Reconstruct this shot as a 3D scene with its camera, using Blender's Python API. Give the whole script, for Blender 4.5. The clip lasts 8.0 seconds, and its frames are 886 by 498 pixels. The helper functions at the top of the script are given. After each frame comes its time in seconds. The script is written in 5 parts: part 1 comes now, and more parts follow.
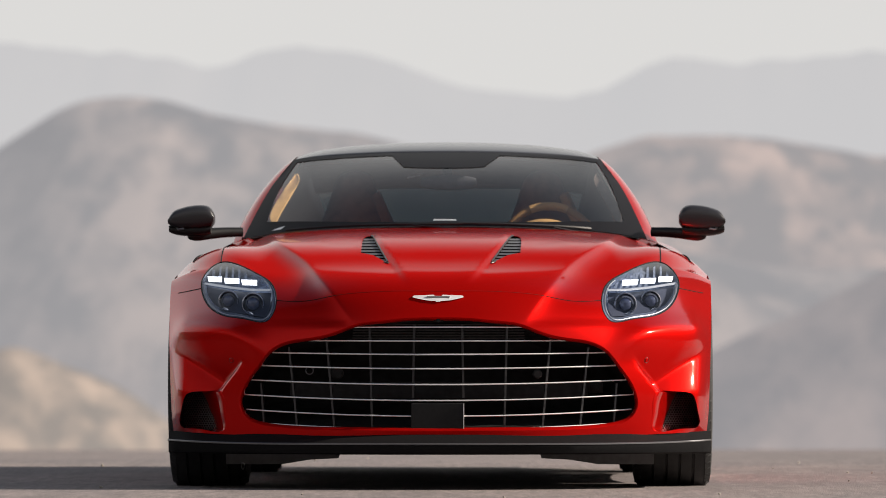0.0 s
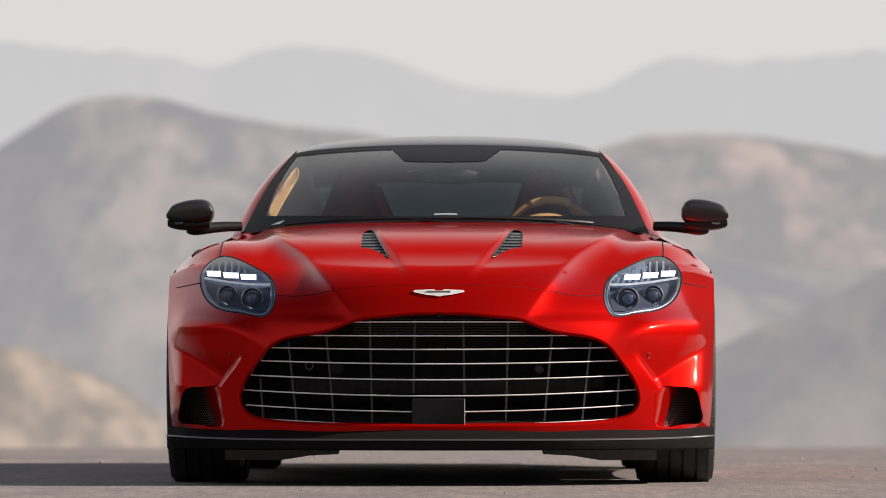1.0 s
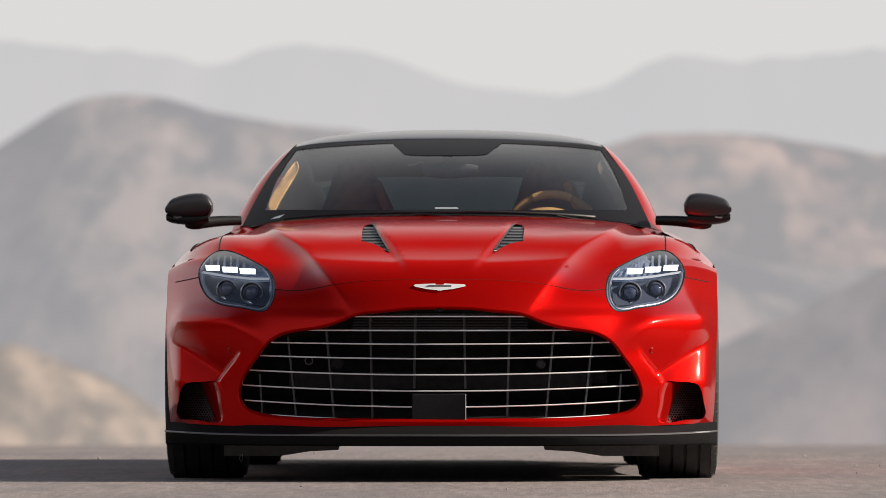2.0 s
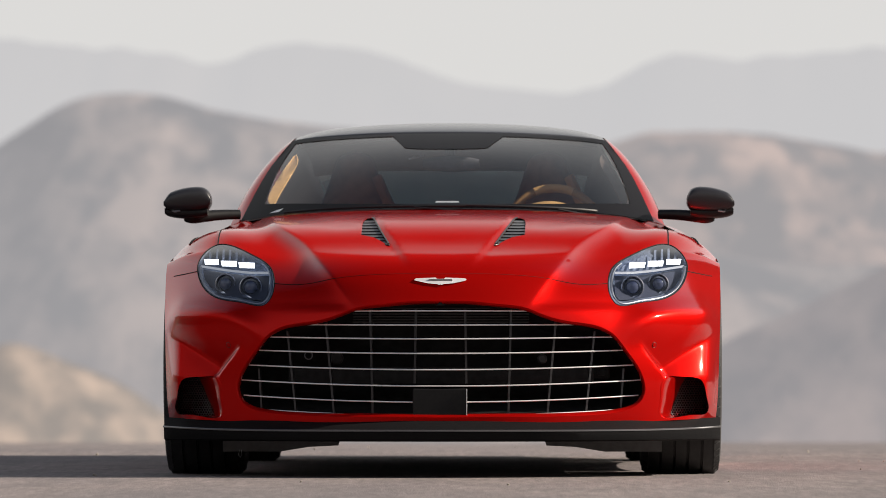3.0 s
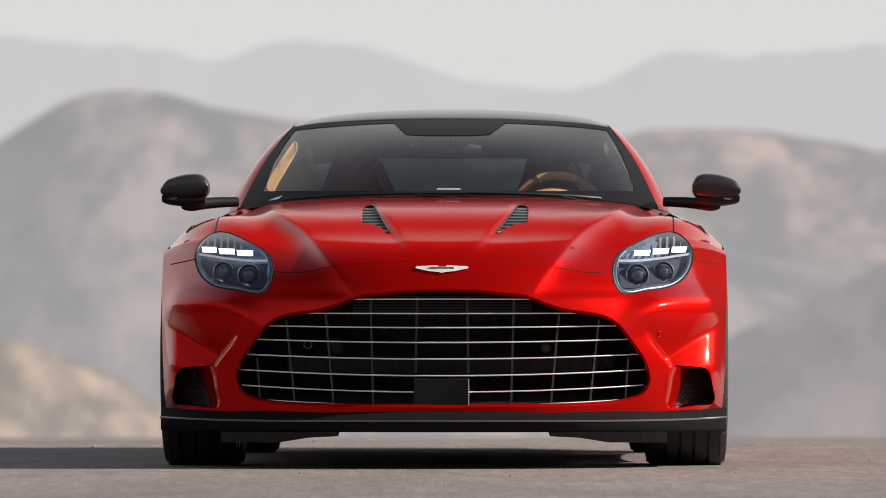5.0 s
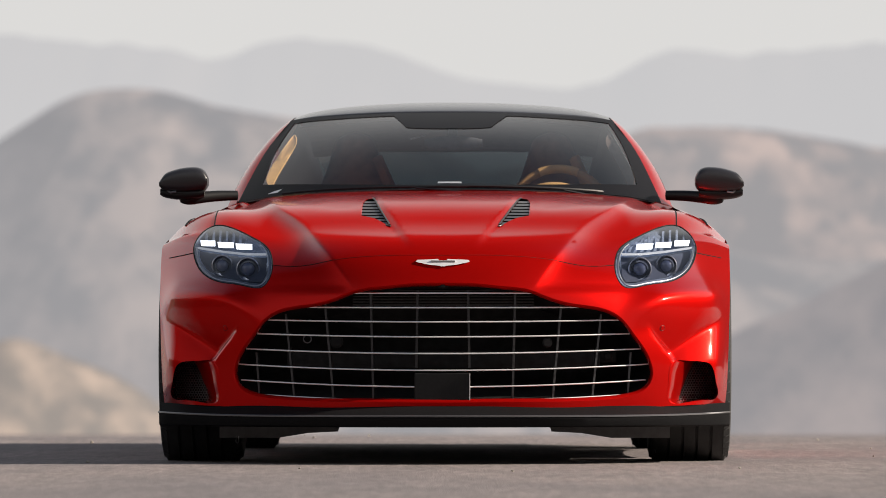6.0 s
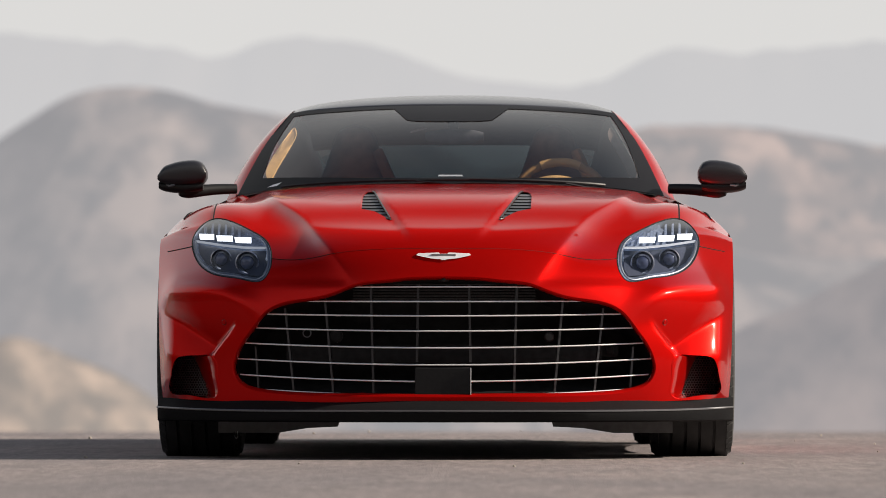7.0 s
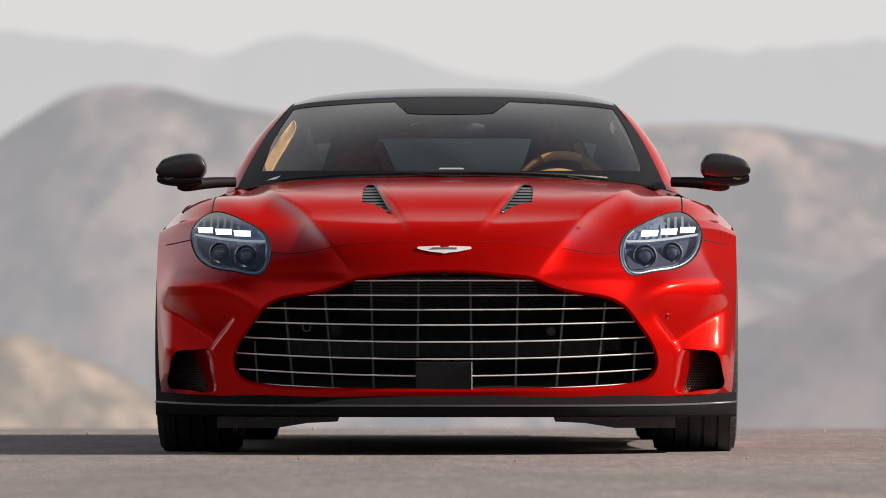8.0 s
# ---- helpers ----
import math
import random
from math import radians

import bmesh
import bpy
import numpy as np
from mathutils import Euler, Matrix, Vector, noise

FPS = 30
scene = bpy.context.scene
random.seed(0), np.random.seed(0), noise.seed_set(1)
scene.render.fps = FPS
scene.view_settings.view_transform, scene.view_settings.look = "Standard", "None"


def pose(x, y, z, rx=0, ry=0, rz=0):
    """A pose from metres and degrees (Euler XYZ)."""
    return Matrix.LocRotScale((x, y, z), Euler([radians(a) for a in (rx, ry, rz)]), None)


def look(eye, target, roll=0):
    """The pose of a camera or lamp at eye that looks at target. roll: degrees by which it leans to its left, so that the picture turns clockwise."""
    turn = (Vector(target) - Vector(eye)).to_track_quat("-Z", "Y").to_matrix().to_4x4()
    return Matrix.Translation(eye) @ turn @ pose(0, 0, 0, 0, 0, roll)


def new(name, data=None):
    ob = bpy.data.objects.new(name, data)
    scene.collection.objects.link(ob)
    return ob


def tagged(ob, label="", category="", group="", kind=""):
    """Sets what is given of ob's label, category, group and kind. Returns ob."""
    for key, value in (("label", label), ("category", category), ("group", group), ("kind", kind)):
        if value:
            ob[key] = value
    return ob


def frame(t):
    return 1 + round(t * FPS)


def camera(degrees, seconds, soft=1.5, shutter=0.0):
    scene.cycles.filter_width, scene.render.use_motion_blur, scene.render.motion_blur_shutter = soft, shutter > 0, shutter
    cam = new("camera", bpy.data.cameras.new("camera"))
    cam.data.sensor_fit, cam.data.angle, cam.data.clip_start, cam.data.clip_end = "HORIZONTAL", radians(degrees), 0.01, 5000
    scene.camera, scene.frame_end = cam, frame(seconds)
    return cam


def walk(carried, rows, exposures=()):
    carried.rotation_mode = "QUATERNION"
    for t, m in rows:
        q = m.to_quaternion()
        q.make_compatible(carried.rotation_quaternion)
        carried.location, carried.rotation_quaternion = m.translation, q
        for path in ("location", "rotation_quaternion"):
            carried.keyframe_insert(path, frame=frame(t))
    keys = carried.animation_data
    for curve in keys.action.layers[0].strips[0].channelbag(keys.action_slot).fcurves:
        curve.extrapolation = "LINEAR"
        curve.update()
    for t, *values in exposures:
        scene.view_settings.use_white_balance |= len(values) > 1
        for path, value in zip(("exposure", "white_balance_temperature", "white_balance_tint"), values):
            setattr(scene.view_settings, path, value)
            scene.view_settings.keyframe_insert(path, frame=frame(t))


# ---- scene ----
from mathutils.geometry import delaunay_2d_cdt

# ---------------------------------------------------------------- camera
cam = camera(7.68, 8.0, soft=0.75)
cam.data.dof.use_dof = True
cam.data.dof.focus_distance = 22.4
cam.data.dof.aperture_fstop = 6.5
# the eye sinks, closes in a little and drifts to one side, all at an even pace
PATH = [(t, -0.00175 * t, -23.778 + 0.192 * t, 0.455 - 0.01325 * t, tilt, 0.0025 * t)
        for t, tilt in ((0.0, 0.9534), (2.0, 0.9328), (4.0, 0.9079), (6.0, 0.8818), (8.0, 0.8524))]
walk(cam, [(t, pose(x, y, z, 90 + pitch, 0, yaw)) for t, x, y, z, pitch, yaw in PATH], exposures=[(0.0, 0.79), (8.0, 0.79)])

# ---------------------------------------------------------------- light
SKY, HAZE = 0.042, 9.9
SUN_AZ, SUN_EL = radians(93), radians(28)   # azimuth from +y (north) towards +x
world = bpy.data.worlds.new("sky")
scene.world = world
world.use_nodes = True
wn = world.node_tree
sky = wn.nodes.new("ShaderNodeTexSky")
sky.sky_type = "NISHITA"
sky.sun_disc = False
sky.sun_elevation, sky.sun_rotation = SUN_EL, SUN_AZ
sky.air_density, sky.dust_density, sky.ozone_density = 1.0, 1.3, 1.0
tone = wn.nodes.new("ShaderNodeHueSaturation")
tone.inputs["Saturation"].default_value = 1.0
wn.links.new(sky.outputs[0], tone.inputs["Color"])
# bright haze that lies along the whole horizon and thins out upwards
spot, split, rise = wn.nodes.new("ShaderNodeTexCoord"), wn.nodes.new("ShaderNodeSeparateXYZ"), wn.nodes.new("ShaderNodeMapRange")
rise.interpolation_type = "SMOOTHERSTEP"
for k, v in (("From Min", 0.14), ("From Max", 1.0), ("To Min", 1.0), ("To Max", 0.0)):
    rise.inputs[k].default_value = v
veil = wn.nodes.new("ShaderNodeMix")
veil.data_type = "RGBA"
veil.inputs["B"].default_value = (HAZE * 1.0, HAZE * 0.985, HAZE * 0.965, 1)
wn.links.new(spot.outputs["Generated"], split.inputs[0])
wn.links.new(split.outputs["Z"], rise.inputs["Value"])
wn.links.new(rise.outputs[0], veil.inputs["Factor"])
wn.links.new(tone.outputs[0], veil.inputs["A"])
wn.links.new(veil.outputs["Result"], wn.nodes["Background"].inputs[0])
wn.nodes["Background"].inputs[1].default_value = SKY

sun = new("sun", bpy.data.lights.new("sun", "SUN"))
sun.data.energy, sun.data.angle, sun.data.color = 5.0, radians(1.0), (1.0, 0.88, 0.735)
sun_way = Vector((math.sin(SUN_AZ) * math.cos(SUN_EL), math.cos(SUN_AZ) * math.cos(SUN_EL), math.sin(SUN_EL)))
sun.matrix_world = look(sun_way * 60, (0, 0, 0))


# ---------------------------------------------------------------- materials
def material(name, color, rough=0.5, metal=0.0, coat=0.0, vary=0.0, scale=20.0, bump=0.0, bump_scale=200.0, spec=0.5):
    """A principled surface with blotches at one scale and grain at another."""
    m = bpy.data.materials.new(name)
    m.use_nodes = True
    t, b = m.node_tree, m.node_tree.nodes["Principled BSDF"]
    b.inputs["Base Color"].default_value = (*color, 1)
    b.inputs["Roughness"].default_value, b.inputs["Metallic"].default_value = rough, metal
    b.inputs["Coat Weight"].default_value, b.inputs["Coat Roughness"].default_value = coat, 0.03
    b.inputs["Specular IOR Level"].default_value = spec
    co = t.nodes.new("ShaderNodeTexCoord")
    if vary:
        n = t.nodes.new("ShaderNodeTexNoise")
        n.inputs["Scale"].default_value, n.inputs["Detail"].default_value = scale, 6
        t.links.new(co.outputs["Object"], n.inputs["Vector"])
        r = t.nodes.new("ShaderNodeValToRGB")
        r.color_ramp.elements[0].position, r.color_ramp.elements[1].position = 0.3, 0.7
        r.color_ramp.elements[0].color = (*[c * (1 - vary) for c in color], 1)
        r.color_ramp.elements[1].color = (*[min(1, c * (1 + vary)) for c in color], 1)
        t.links.new(n.outputs["Fac"], r.inputs["Fac"])
        t.links.new(r.outputs["Color"], b.inputs["Base Color"])
    if bump:
        n = t.nodes.new("ShaderNodeTexNoise")
        n.inputs["Scale"].default_value, n.inputs["Detail"].default_value = bump_scale, 3
        t.links.new(co.outputs["Object"], n.inputs["Vector"])
        u = t.nodes.new("ShaderNodeBump")
        u.inputs["Strength"].default_value, u.inputs["Distance"].default_value = bump, 0.002
        t.links.new(n.outputs["Fac"], u.inputs["Height"])
        t.links.new(u.outputs["Normal"], b.inputs["Normal"])
    return m


def glass(name, tint, gloss=0.02, least=0.04):
    """Thin tinted pane: clear-through colour with a mirror on it that grows towards grazing angles."""
    m = bpy.data.materials.new(name)
    m.use_nodes = True
    t = m.node_tree
    t.nodes.clear()
    out, mix = t.nodes.new("ShaderNodeOutputMaterial"), t.nodes.new("ShaderNodeMixShader")
    clear, shine, edge = t.nodes.new("ShaderNodeBsdfTransparent"), t.nodes.new("ShaderNodeBsdfGlossy"), t.nodes.new("ShaderNodeLayerWeight")
    power, share = t.nodes.new("ShaderNodeMath"), t.nodes.new("ShaderNodeMapRange")
    clear.inputs[0].default_value = (*tint, 1)
    shine.inputs["Roughness"].default_value = gloss
    edge.inputs["Blend"].default_value = 0.5
    power.operation = "POWER"
    power.inputs[1].default_value = 5.0
    share.inputs["To Min"].default_value = least
    t.links.new(edge.outputs["Facing"], power.inputs[0])
    t.links.new(power.outputs[0], share.inputs["Value"])
    t.links.new(share.outputs[0], mix.inputs[0])
    t.links.new(clear.outputs[0], mix.inputs[1])
    t.links.new(shine.outputs[0], mix.inputs[2])
    t.links.new(mix.outputs[0], out.inputs[0])
    return m


def glowing(name, color, strength):
    m = material(name, (0.8, 0.8, 0.8), 0.3)
    b = m.node_tree.nodes["Principled BSDF"]
    b.inputs["Emission Color"].default_value, b.inputs["Emission Strength"].default_value = (*color, 1), strength
    return m


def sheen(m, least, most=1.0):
    """Clear lacquer with gloss painted in by facing, to imitate a polarising filter: full sheen on surfaces that lean
    sideways, little on level ones.
    """
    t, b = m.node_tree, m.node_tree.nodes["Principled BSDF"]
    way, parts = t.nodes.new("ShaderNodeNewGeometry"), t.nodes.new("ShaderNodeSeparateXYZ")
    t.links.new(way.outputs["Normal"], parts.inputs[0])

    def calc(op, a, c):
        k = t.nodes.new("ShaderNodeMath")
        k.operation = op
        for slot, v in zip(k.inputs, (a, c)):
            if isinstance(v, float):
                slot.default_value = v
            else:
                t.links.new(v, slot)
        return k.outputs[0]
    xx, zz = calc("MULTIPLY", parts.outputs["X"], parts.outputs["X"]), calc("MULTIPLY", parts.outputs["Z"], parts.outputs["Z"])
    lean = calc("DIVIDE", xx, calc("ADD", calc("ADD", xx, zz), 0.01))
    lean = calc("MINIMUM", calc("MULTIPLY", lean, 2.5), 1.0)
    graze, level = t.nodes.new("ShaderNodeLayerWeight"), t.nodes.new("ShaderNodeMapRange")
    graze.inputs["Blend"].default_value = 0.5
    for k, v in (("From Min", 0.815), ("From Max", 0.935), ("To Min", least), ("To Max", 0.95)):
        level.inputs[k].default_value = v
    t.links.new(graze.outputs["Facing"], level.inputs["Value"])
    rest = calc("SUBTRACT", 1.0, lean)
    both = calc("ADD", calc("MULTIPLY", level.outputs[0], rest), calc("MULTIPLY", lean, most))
    # gloss is also cut on faces met head-on, so they reflect little
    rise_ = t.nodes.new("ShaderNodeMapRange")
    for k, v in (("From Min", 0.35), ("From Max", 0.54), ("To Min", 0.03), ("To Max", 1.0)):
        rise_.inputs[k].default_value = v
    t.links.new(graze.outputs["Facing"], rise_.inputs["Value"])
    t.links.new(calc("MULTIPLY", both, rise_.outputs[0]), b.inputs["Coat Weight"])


PAINT = material("red_paint", (0.46, 0.0045, 0.0036), 0.31, 0.56, 1.0, 0.05, 900.0, 0.0, spec=0.03)
PAINT.node_tree.nodes["Principled BSDF"].inputs["Coat IOR"].default_value = 2.6
PAINT.node_tree.nodes["Principled BSDF"].inputs["Coat Roughness"].default_value = 0.09
PAINT.node_tree.nodes["Principled BSDF"].inputs["IOR"].default_value = 1.0
PAINT.node_tree.nodes["Principled BSDF"].inputs["Specular Tint"].default_value = (1.0, 0.06, 0.03, 1)
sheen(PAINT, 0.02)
LOUVRE = material("grey_louvre", (0.09, 0.095, 0.105), 0.4, 0.3)
GLOSS_BLACK = material("gloss_black", (0.012, 0.012, 0.014), 0.12, 0.0, 0.6)
SATIN_BLACK = material("satin_black", (0.016, 0.016, 0.018), 0.38, 0.0, 0.0, 0.2, 60.0, 0.1, 700.0)
CARBON = material("carbon_weave", (0.011, 0.011, 0.012), 0.5, 0.0, 0.0, 0.35, 350.0, spec=0.02)
VOID = material("dark_cavity", (0.016, 0.016, 0.017), 0.7, 0.0, 0.0, 0.3, 30.0, spec=0.08)
PLATE = material("sensor_plate_black", (0.012, 0.012, 0.013), 0.5, 0.0, 0.0, 0.15, 80.0, spec=0.2)
CHROME = material("chrome", (0.9, 0.9, 0.91), 0.36, 0.6)
SILVER = material("brushed_silver", (0.55, 0.55, 0.58), 0.3, 1.0, 0.0, 0.08, 90.0)
FIN_GREY = material("fin_grey", (0.068, 0.068, 0.073), 0.36, 0.9)
ARM_BLACK = material("moulded_black", (0.010, 0.010, 0.011), 0.42, 0.0, 0.0, 0.2, 60.0, spec=0.3)
EDGE_GREY = material("splitter_edge_grey", (0.16, 0.16, 0.17), 0.3, 0.7)
MESH_GREY = material("mesh_grey", (0.13, 0.13, 0.138), 0.35, 0.6)
RUBBER = material("tyre_rubber", (0.022, 0.022, 0.023), 0.72, 0.0, 0.0, 0.25, 25.0, 0.3, 300.0)
ROOF_BLACK = material("black_roof_paint", (0.03, 0.03, 0.034), 0.4, 0.0, 1.0)
ROOF_BLACK.node_tree.nodes["Principled BSDF"].inputs["Coat Roughness"].default_value = 0.2
FRIT = material("printed_screen_edge", (0.008, 0.008, 0.010), 0.45, 0.0, 0.0, 0.1, 60.0, spec=0.06)
GREY_PLASTIC = material("grey_plastic", (0.10, 0.10, 0.11), 0.5, 0.0, 0.0, 0.15, 40.0)
TAN = material("tan_leather", (0.70, 0.42, 0.16), 0.5, 0.0, 0.0, 0.12, 25.0, 0.15, 500.0)
DARK_LEATHER = material("dark_leather", (0.10, 0.072, 0.058), 0.5, 0.0, 0.0, 0.2, 25.0, 0.15, 500.0)
SCREEN = glass("windscreen_glass", (0.68, 0.70, 0.74), least=0.075)
MIRROR_SHELL = material("mirror_shell_black", (0.020, 0.020, 0.024), 0.36, 0.0, 0.0, 0.3, 350.0, spec=0.6)
REAR_GLASS = glass("rear_glass", (0.13, 0.155, 0.145))
DARK_GLASS = glass("tinted_glass", (0.10, 0.11, 0.11))
LENS = glass("lamp_lens", (0.86, 0.90, 0.97), least=0.05)
OPTIC = material("projector_optic", (0.05, 0.06, 0.11), 0.10, 0.0, 1.0)
LED = glowing("led_white", (0.97, 0.99, 1.0), 1.0)
LIT_BAR = glowing("light_bar_white", (0.95, 0.97, 1.0), 0.16)
LIT_BAR.node_tree.nodes["Principled BSDF"].inputs["Base Color"].default_value = (0.22, 0.23, 0.25, 1)
RED_LAMP = material("red_lamp", (0.25, 0.0, 0.0), 0.15, 0.0, 1.0)
SEAT_LEATHER = material("brown_seat_leather", (0.42, 0.25, 0.19), 0.5, 0.0, 0.0, 0.15, 25.0, 0.15, 500.0)
GAP_RED = material("gap_shadow_red", (0.12, 0.002, 0.002), 0.6)
DISC = material("brake_disc", (0.35, 0.35, 0.36), 0.35, 1.0, 0.0, 0.1, 60.0)


def tarmac_material():
    m = material("tarmac", (0.2, 0.18, 0.17), 0.85)
    t, b = m.node_tree, m.node_tree.nodes["Principled BSDF"]
    co = t.nodes.new("ShaderNodeTexCoord")
    col = None
    for scale, lo, hi, stretch in ((0.35, (0.80, 0.81, 0.84), (1.2, 1.14, 1.09), 0.8), (2.2, (0.86, 0.86, 0.88), (1.14, 1.12, 1.09), 0.35), (8.0, (0.86, 0.86, 0.86), (1.14, 1.13, 1.12), 0.2), (34.0, (0.78, 0.78, 0.79), (1.22, 1.21, 1.2), 0.1), (140.0, (0.6, 0.6, 0.6), (1.38, 1.37, 1.35), 0.2)):
        mp = t.nodes.new("ShaderNodeMapping")
        mp.inputs["Scale"].default_value = (1, stretch, 1)
        n = t.nodes.new("ShaderNodeTexNoise")
        n.inputs["Scale"].default_value, n.inputs["Detail"].default_value = scale, 5
        r = t.nodes.new("ShaderNodeValToRGB")
        r.color_ramp.elements[0].position, r.color_ramp.elements[1].position = 0.3, 0.7
        r.color_ramp.elements[0].color, r.color_ramp.elements[1].color = (*lo, 1), (*hi, 1)
        t.links.new(co.outputs["Object"], mp.inputs["Vector"])
        t.links.new(mp.outputs[0], n.inputs["Vector"])
        t.links.new(n.outputs["Fac"], r.inputs["Fac"])
        mul = t.nodes.new("ShaderNodeMix")
        mul.data_type, mul.blend_type = "RGBA", "MULTIPLY"
        mul.inputs["Factor"].default_value = 1.0
        if col is None:
            mul.inputs["A"].default_value = (0.163, 0.149, 0.157, 1)
        else:
            t.links.new(col, mul.inputs["A"])
        t.links.new(r.outputs["Color"], mul.inputs["B"])
        col = mul.outputs["Result"]
        grain = n
    t.links.new(col, b.inputs["Base Color"])
    u = t.nodes.new("ShaderNodeBump")
    u.inputs["Strength"].default_value, u.inputs["Distance"].default_value = 0.6, 0.004
    t.links.new(grain.outputs["Fac"], u.inputs["Height"])
    t.links.new(u.outputs["Normal"], b.inputs["Normal"])
    return m


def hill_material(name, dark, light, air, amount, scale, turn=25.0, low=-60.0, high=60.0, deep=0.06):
    """Bare earth in three scales, scrub and hill shade painted as its dark tone; haze is glow mixed in: amount is the
    share of air light, more by deep at the foot.
    """
    m = material(name, dark, 0.95)
    t, b = m.node_tree, m.node_tree.nodes["Principled BSDF"]
    co = t.nodes.new("ShaderNodeTexCoord")
    mp = t.nodes.new("ShaderNodeMapping")
    mp.inputs["Rotation"].default_value = (0, radians(turn), 0)
    mp.inputs["Scale"].default_value = (1, 0.2, 0.62)
    t.links.new(co.outputs["Object"], mp.inputs["Vector"])
    total = None
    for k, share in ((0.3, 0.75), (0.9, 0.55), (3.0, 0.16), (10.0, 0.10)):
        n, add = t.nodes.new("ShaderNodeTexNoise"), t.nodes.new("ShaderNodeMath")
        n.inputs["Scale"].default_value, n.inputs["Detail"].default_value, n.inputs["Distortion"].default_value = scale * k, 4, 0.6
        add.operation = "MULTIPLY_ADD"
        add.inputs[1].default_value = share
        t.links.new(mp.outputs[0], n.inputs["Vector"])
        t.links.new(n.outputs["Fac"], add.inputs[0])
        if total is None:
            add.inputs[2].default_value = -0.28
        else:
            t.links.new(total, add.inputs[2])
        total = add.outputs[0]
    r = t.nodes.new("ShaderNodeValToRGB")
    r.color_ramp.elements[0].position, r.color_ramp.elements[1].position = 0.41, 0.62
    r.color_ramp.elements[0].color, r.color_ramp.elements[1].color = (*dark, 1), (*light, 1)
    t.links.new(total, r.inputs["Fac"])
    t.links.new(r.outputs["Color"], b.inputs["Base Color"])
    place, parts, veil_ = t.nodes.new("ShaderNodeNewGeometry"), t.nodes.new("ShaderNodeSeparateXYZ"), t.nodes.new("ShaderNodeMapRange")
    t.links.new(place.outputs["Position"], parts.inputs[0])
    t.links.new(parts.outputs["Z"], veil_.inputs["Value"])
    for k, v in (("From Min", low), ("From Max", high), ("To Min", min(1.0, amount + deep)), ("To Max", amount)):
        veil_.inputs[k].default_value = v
    # the haze is plain emission mixed over the earth colours
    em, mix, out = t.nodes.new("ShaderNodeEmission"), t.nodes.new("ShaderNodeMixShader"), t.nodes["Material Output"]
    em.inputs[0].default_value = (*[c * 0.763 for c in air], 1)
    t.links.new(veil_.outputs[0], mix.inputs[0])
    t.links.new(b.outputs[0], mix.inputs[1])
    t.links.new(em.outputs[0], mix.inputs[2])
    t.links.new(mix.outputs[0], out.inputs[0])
    return m


# ---------------------------------------------------------------- mesh helpers
def mesh_object(name, verts, faces, mat, parent=None, label="", normals=None, smooth=True):
    me = bpy.data.meshes.new(name)
    me.from_pydata([tuple(v) for v in verts], [], faces)
    me.materials.append(mat)
    if smooth:
        me.polygons.foreach_set("use_smooth", [True] * len(me.polygons))
    me.validate()
    me.update()
    if normals is not None:
        me.normals_split_custom_set_from_vertices([tuple(n) for n in normals])
    ob = new(name, me)
    if parent is not None:
        ob.parent = parent
    if label:
        tagged(ob, label)
    return ob


def part(name, bm, mat, parent=None, label="", smooth=True):
    """Links a bmesh as one mesh object under a thing or a part."""
    me = bpy.data.meshes.new(name)
    bm.normal_update()
    bm.to_mesh(me)
    bm.free()
    me.materials.append(mat)
    if smooth:
        me.polygons.foreach_set("use_smooth", [True] * len(me.polygons))
        me.set_sharp_from_angle(angle=radians(38))
    ob = new(name, me)
    if parent is not None:
        ob.parent = parent
    if label:
        tagged(ob, label)
    return ob


def spline(knots, vals):
    """Natural cubic spline through vals (first axis follows knots)."""
    k, v = np.asarray(knots, float), np.asarray(vals, float)
    n, h = len(k), np.diff(k)
    A, R = np.eye(n), np.zeros(v.shape)
    sh = (-1,) + (1,) * (v.ndim - 1)
    d = np.diff(v, axis=0) / h.reshape(sh)
    for i in range(1, n - 1):
        A[i, i - 1:i + 2] = h[i - 1], 2 * (h[i - 1] + h[i]), h[i]
        R[i] = 6 * (d[i] - d[i - 1])
    M = np.linalg.solve(A, R.reshape(n, -1)).reshape(v.shape)

    def at(q):
        q = np.asarray(q, float)
        i = np.clip(np.searchsorted(k, q, side="right") - 1, 0, n - 2)
        s = q.shape + (1,) * (v.ndim - 1)
        a, b, w = ((k[i + 1] - q).reshape(s), (q - k[i]).reshape(s), h[i].reshape(s))
        return M[i] * a ** 3 / (6 * w) + M[i + 1] * b ** 3 / (6 * w) + (v[i] / w - M[i] * w / 6) * a + (v[i + 1] / w - M[i + 1] * w / 6) * b
    return at


def curve(pts, n, closed=False):
    """n points along a smooth curve through pts, evenly by length."""
    p = np.asarray(pts, float)
    if closed:
        p = np.vstack([p[-3:], p, p[:4]])
    c = np.concatenate([[0], np.cumsum(np.linalg.norm(np.diff(p, axis=0), axis=1))])
    f = spline(c, p)
    return f(np.linspace(c[3], c[-4], n, endpoint=False)) if closed else f(np.linspace(0, c[-1], n))


def inside(poly, q):
    """Which of the points q lie in the polygon."""
    poly, q = np.asarray(poly), np.asarray(q)
    x, y = q[:, 0], q[:, 1]
    r = np.zeros(len(q), bool)
    for (x0, y0), (x1, y1) in zip(poly, np.roll(poly, -1, axis=0)):
        if y0 != y1:
            r ^= ((y0 > y) != (y1 > y)) & (x < (x1 - x0) * (y - y0) / (y1 - y0) + x0)
    return r


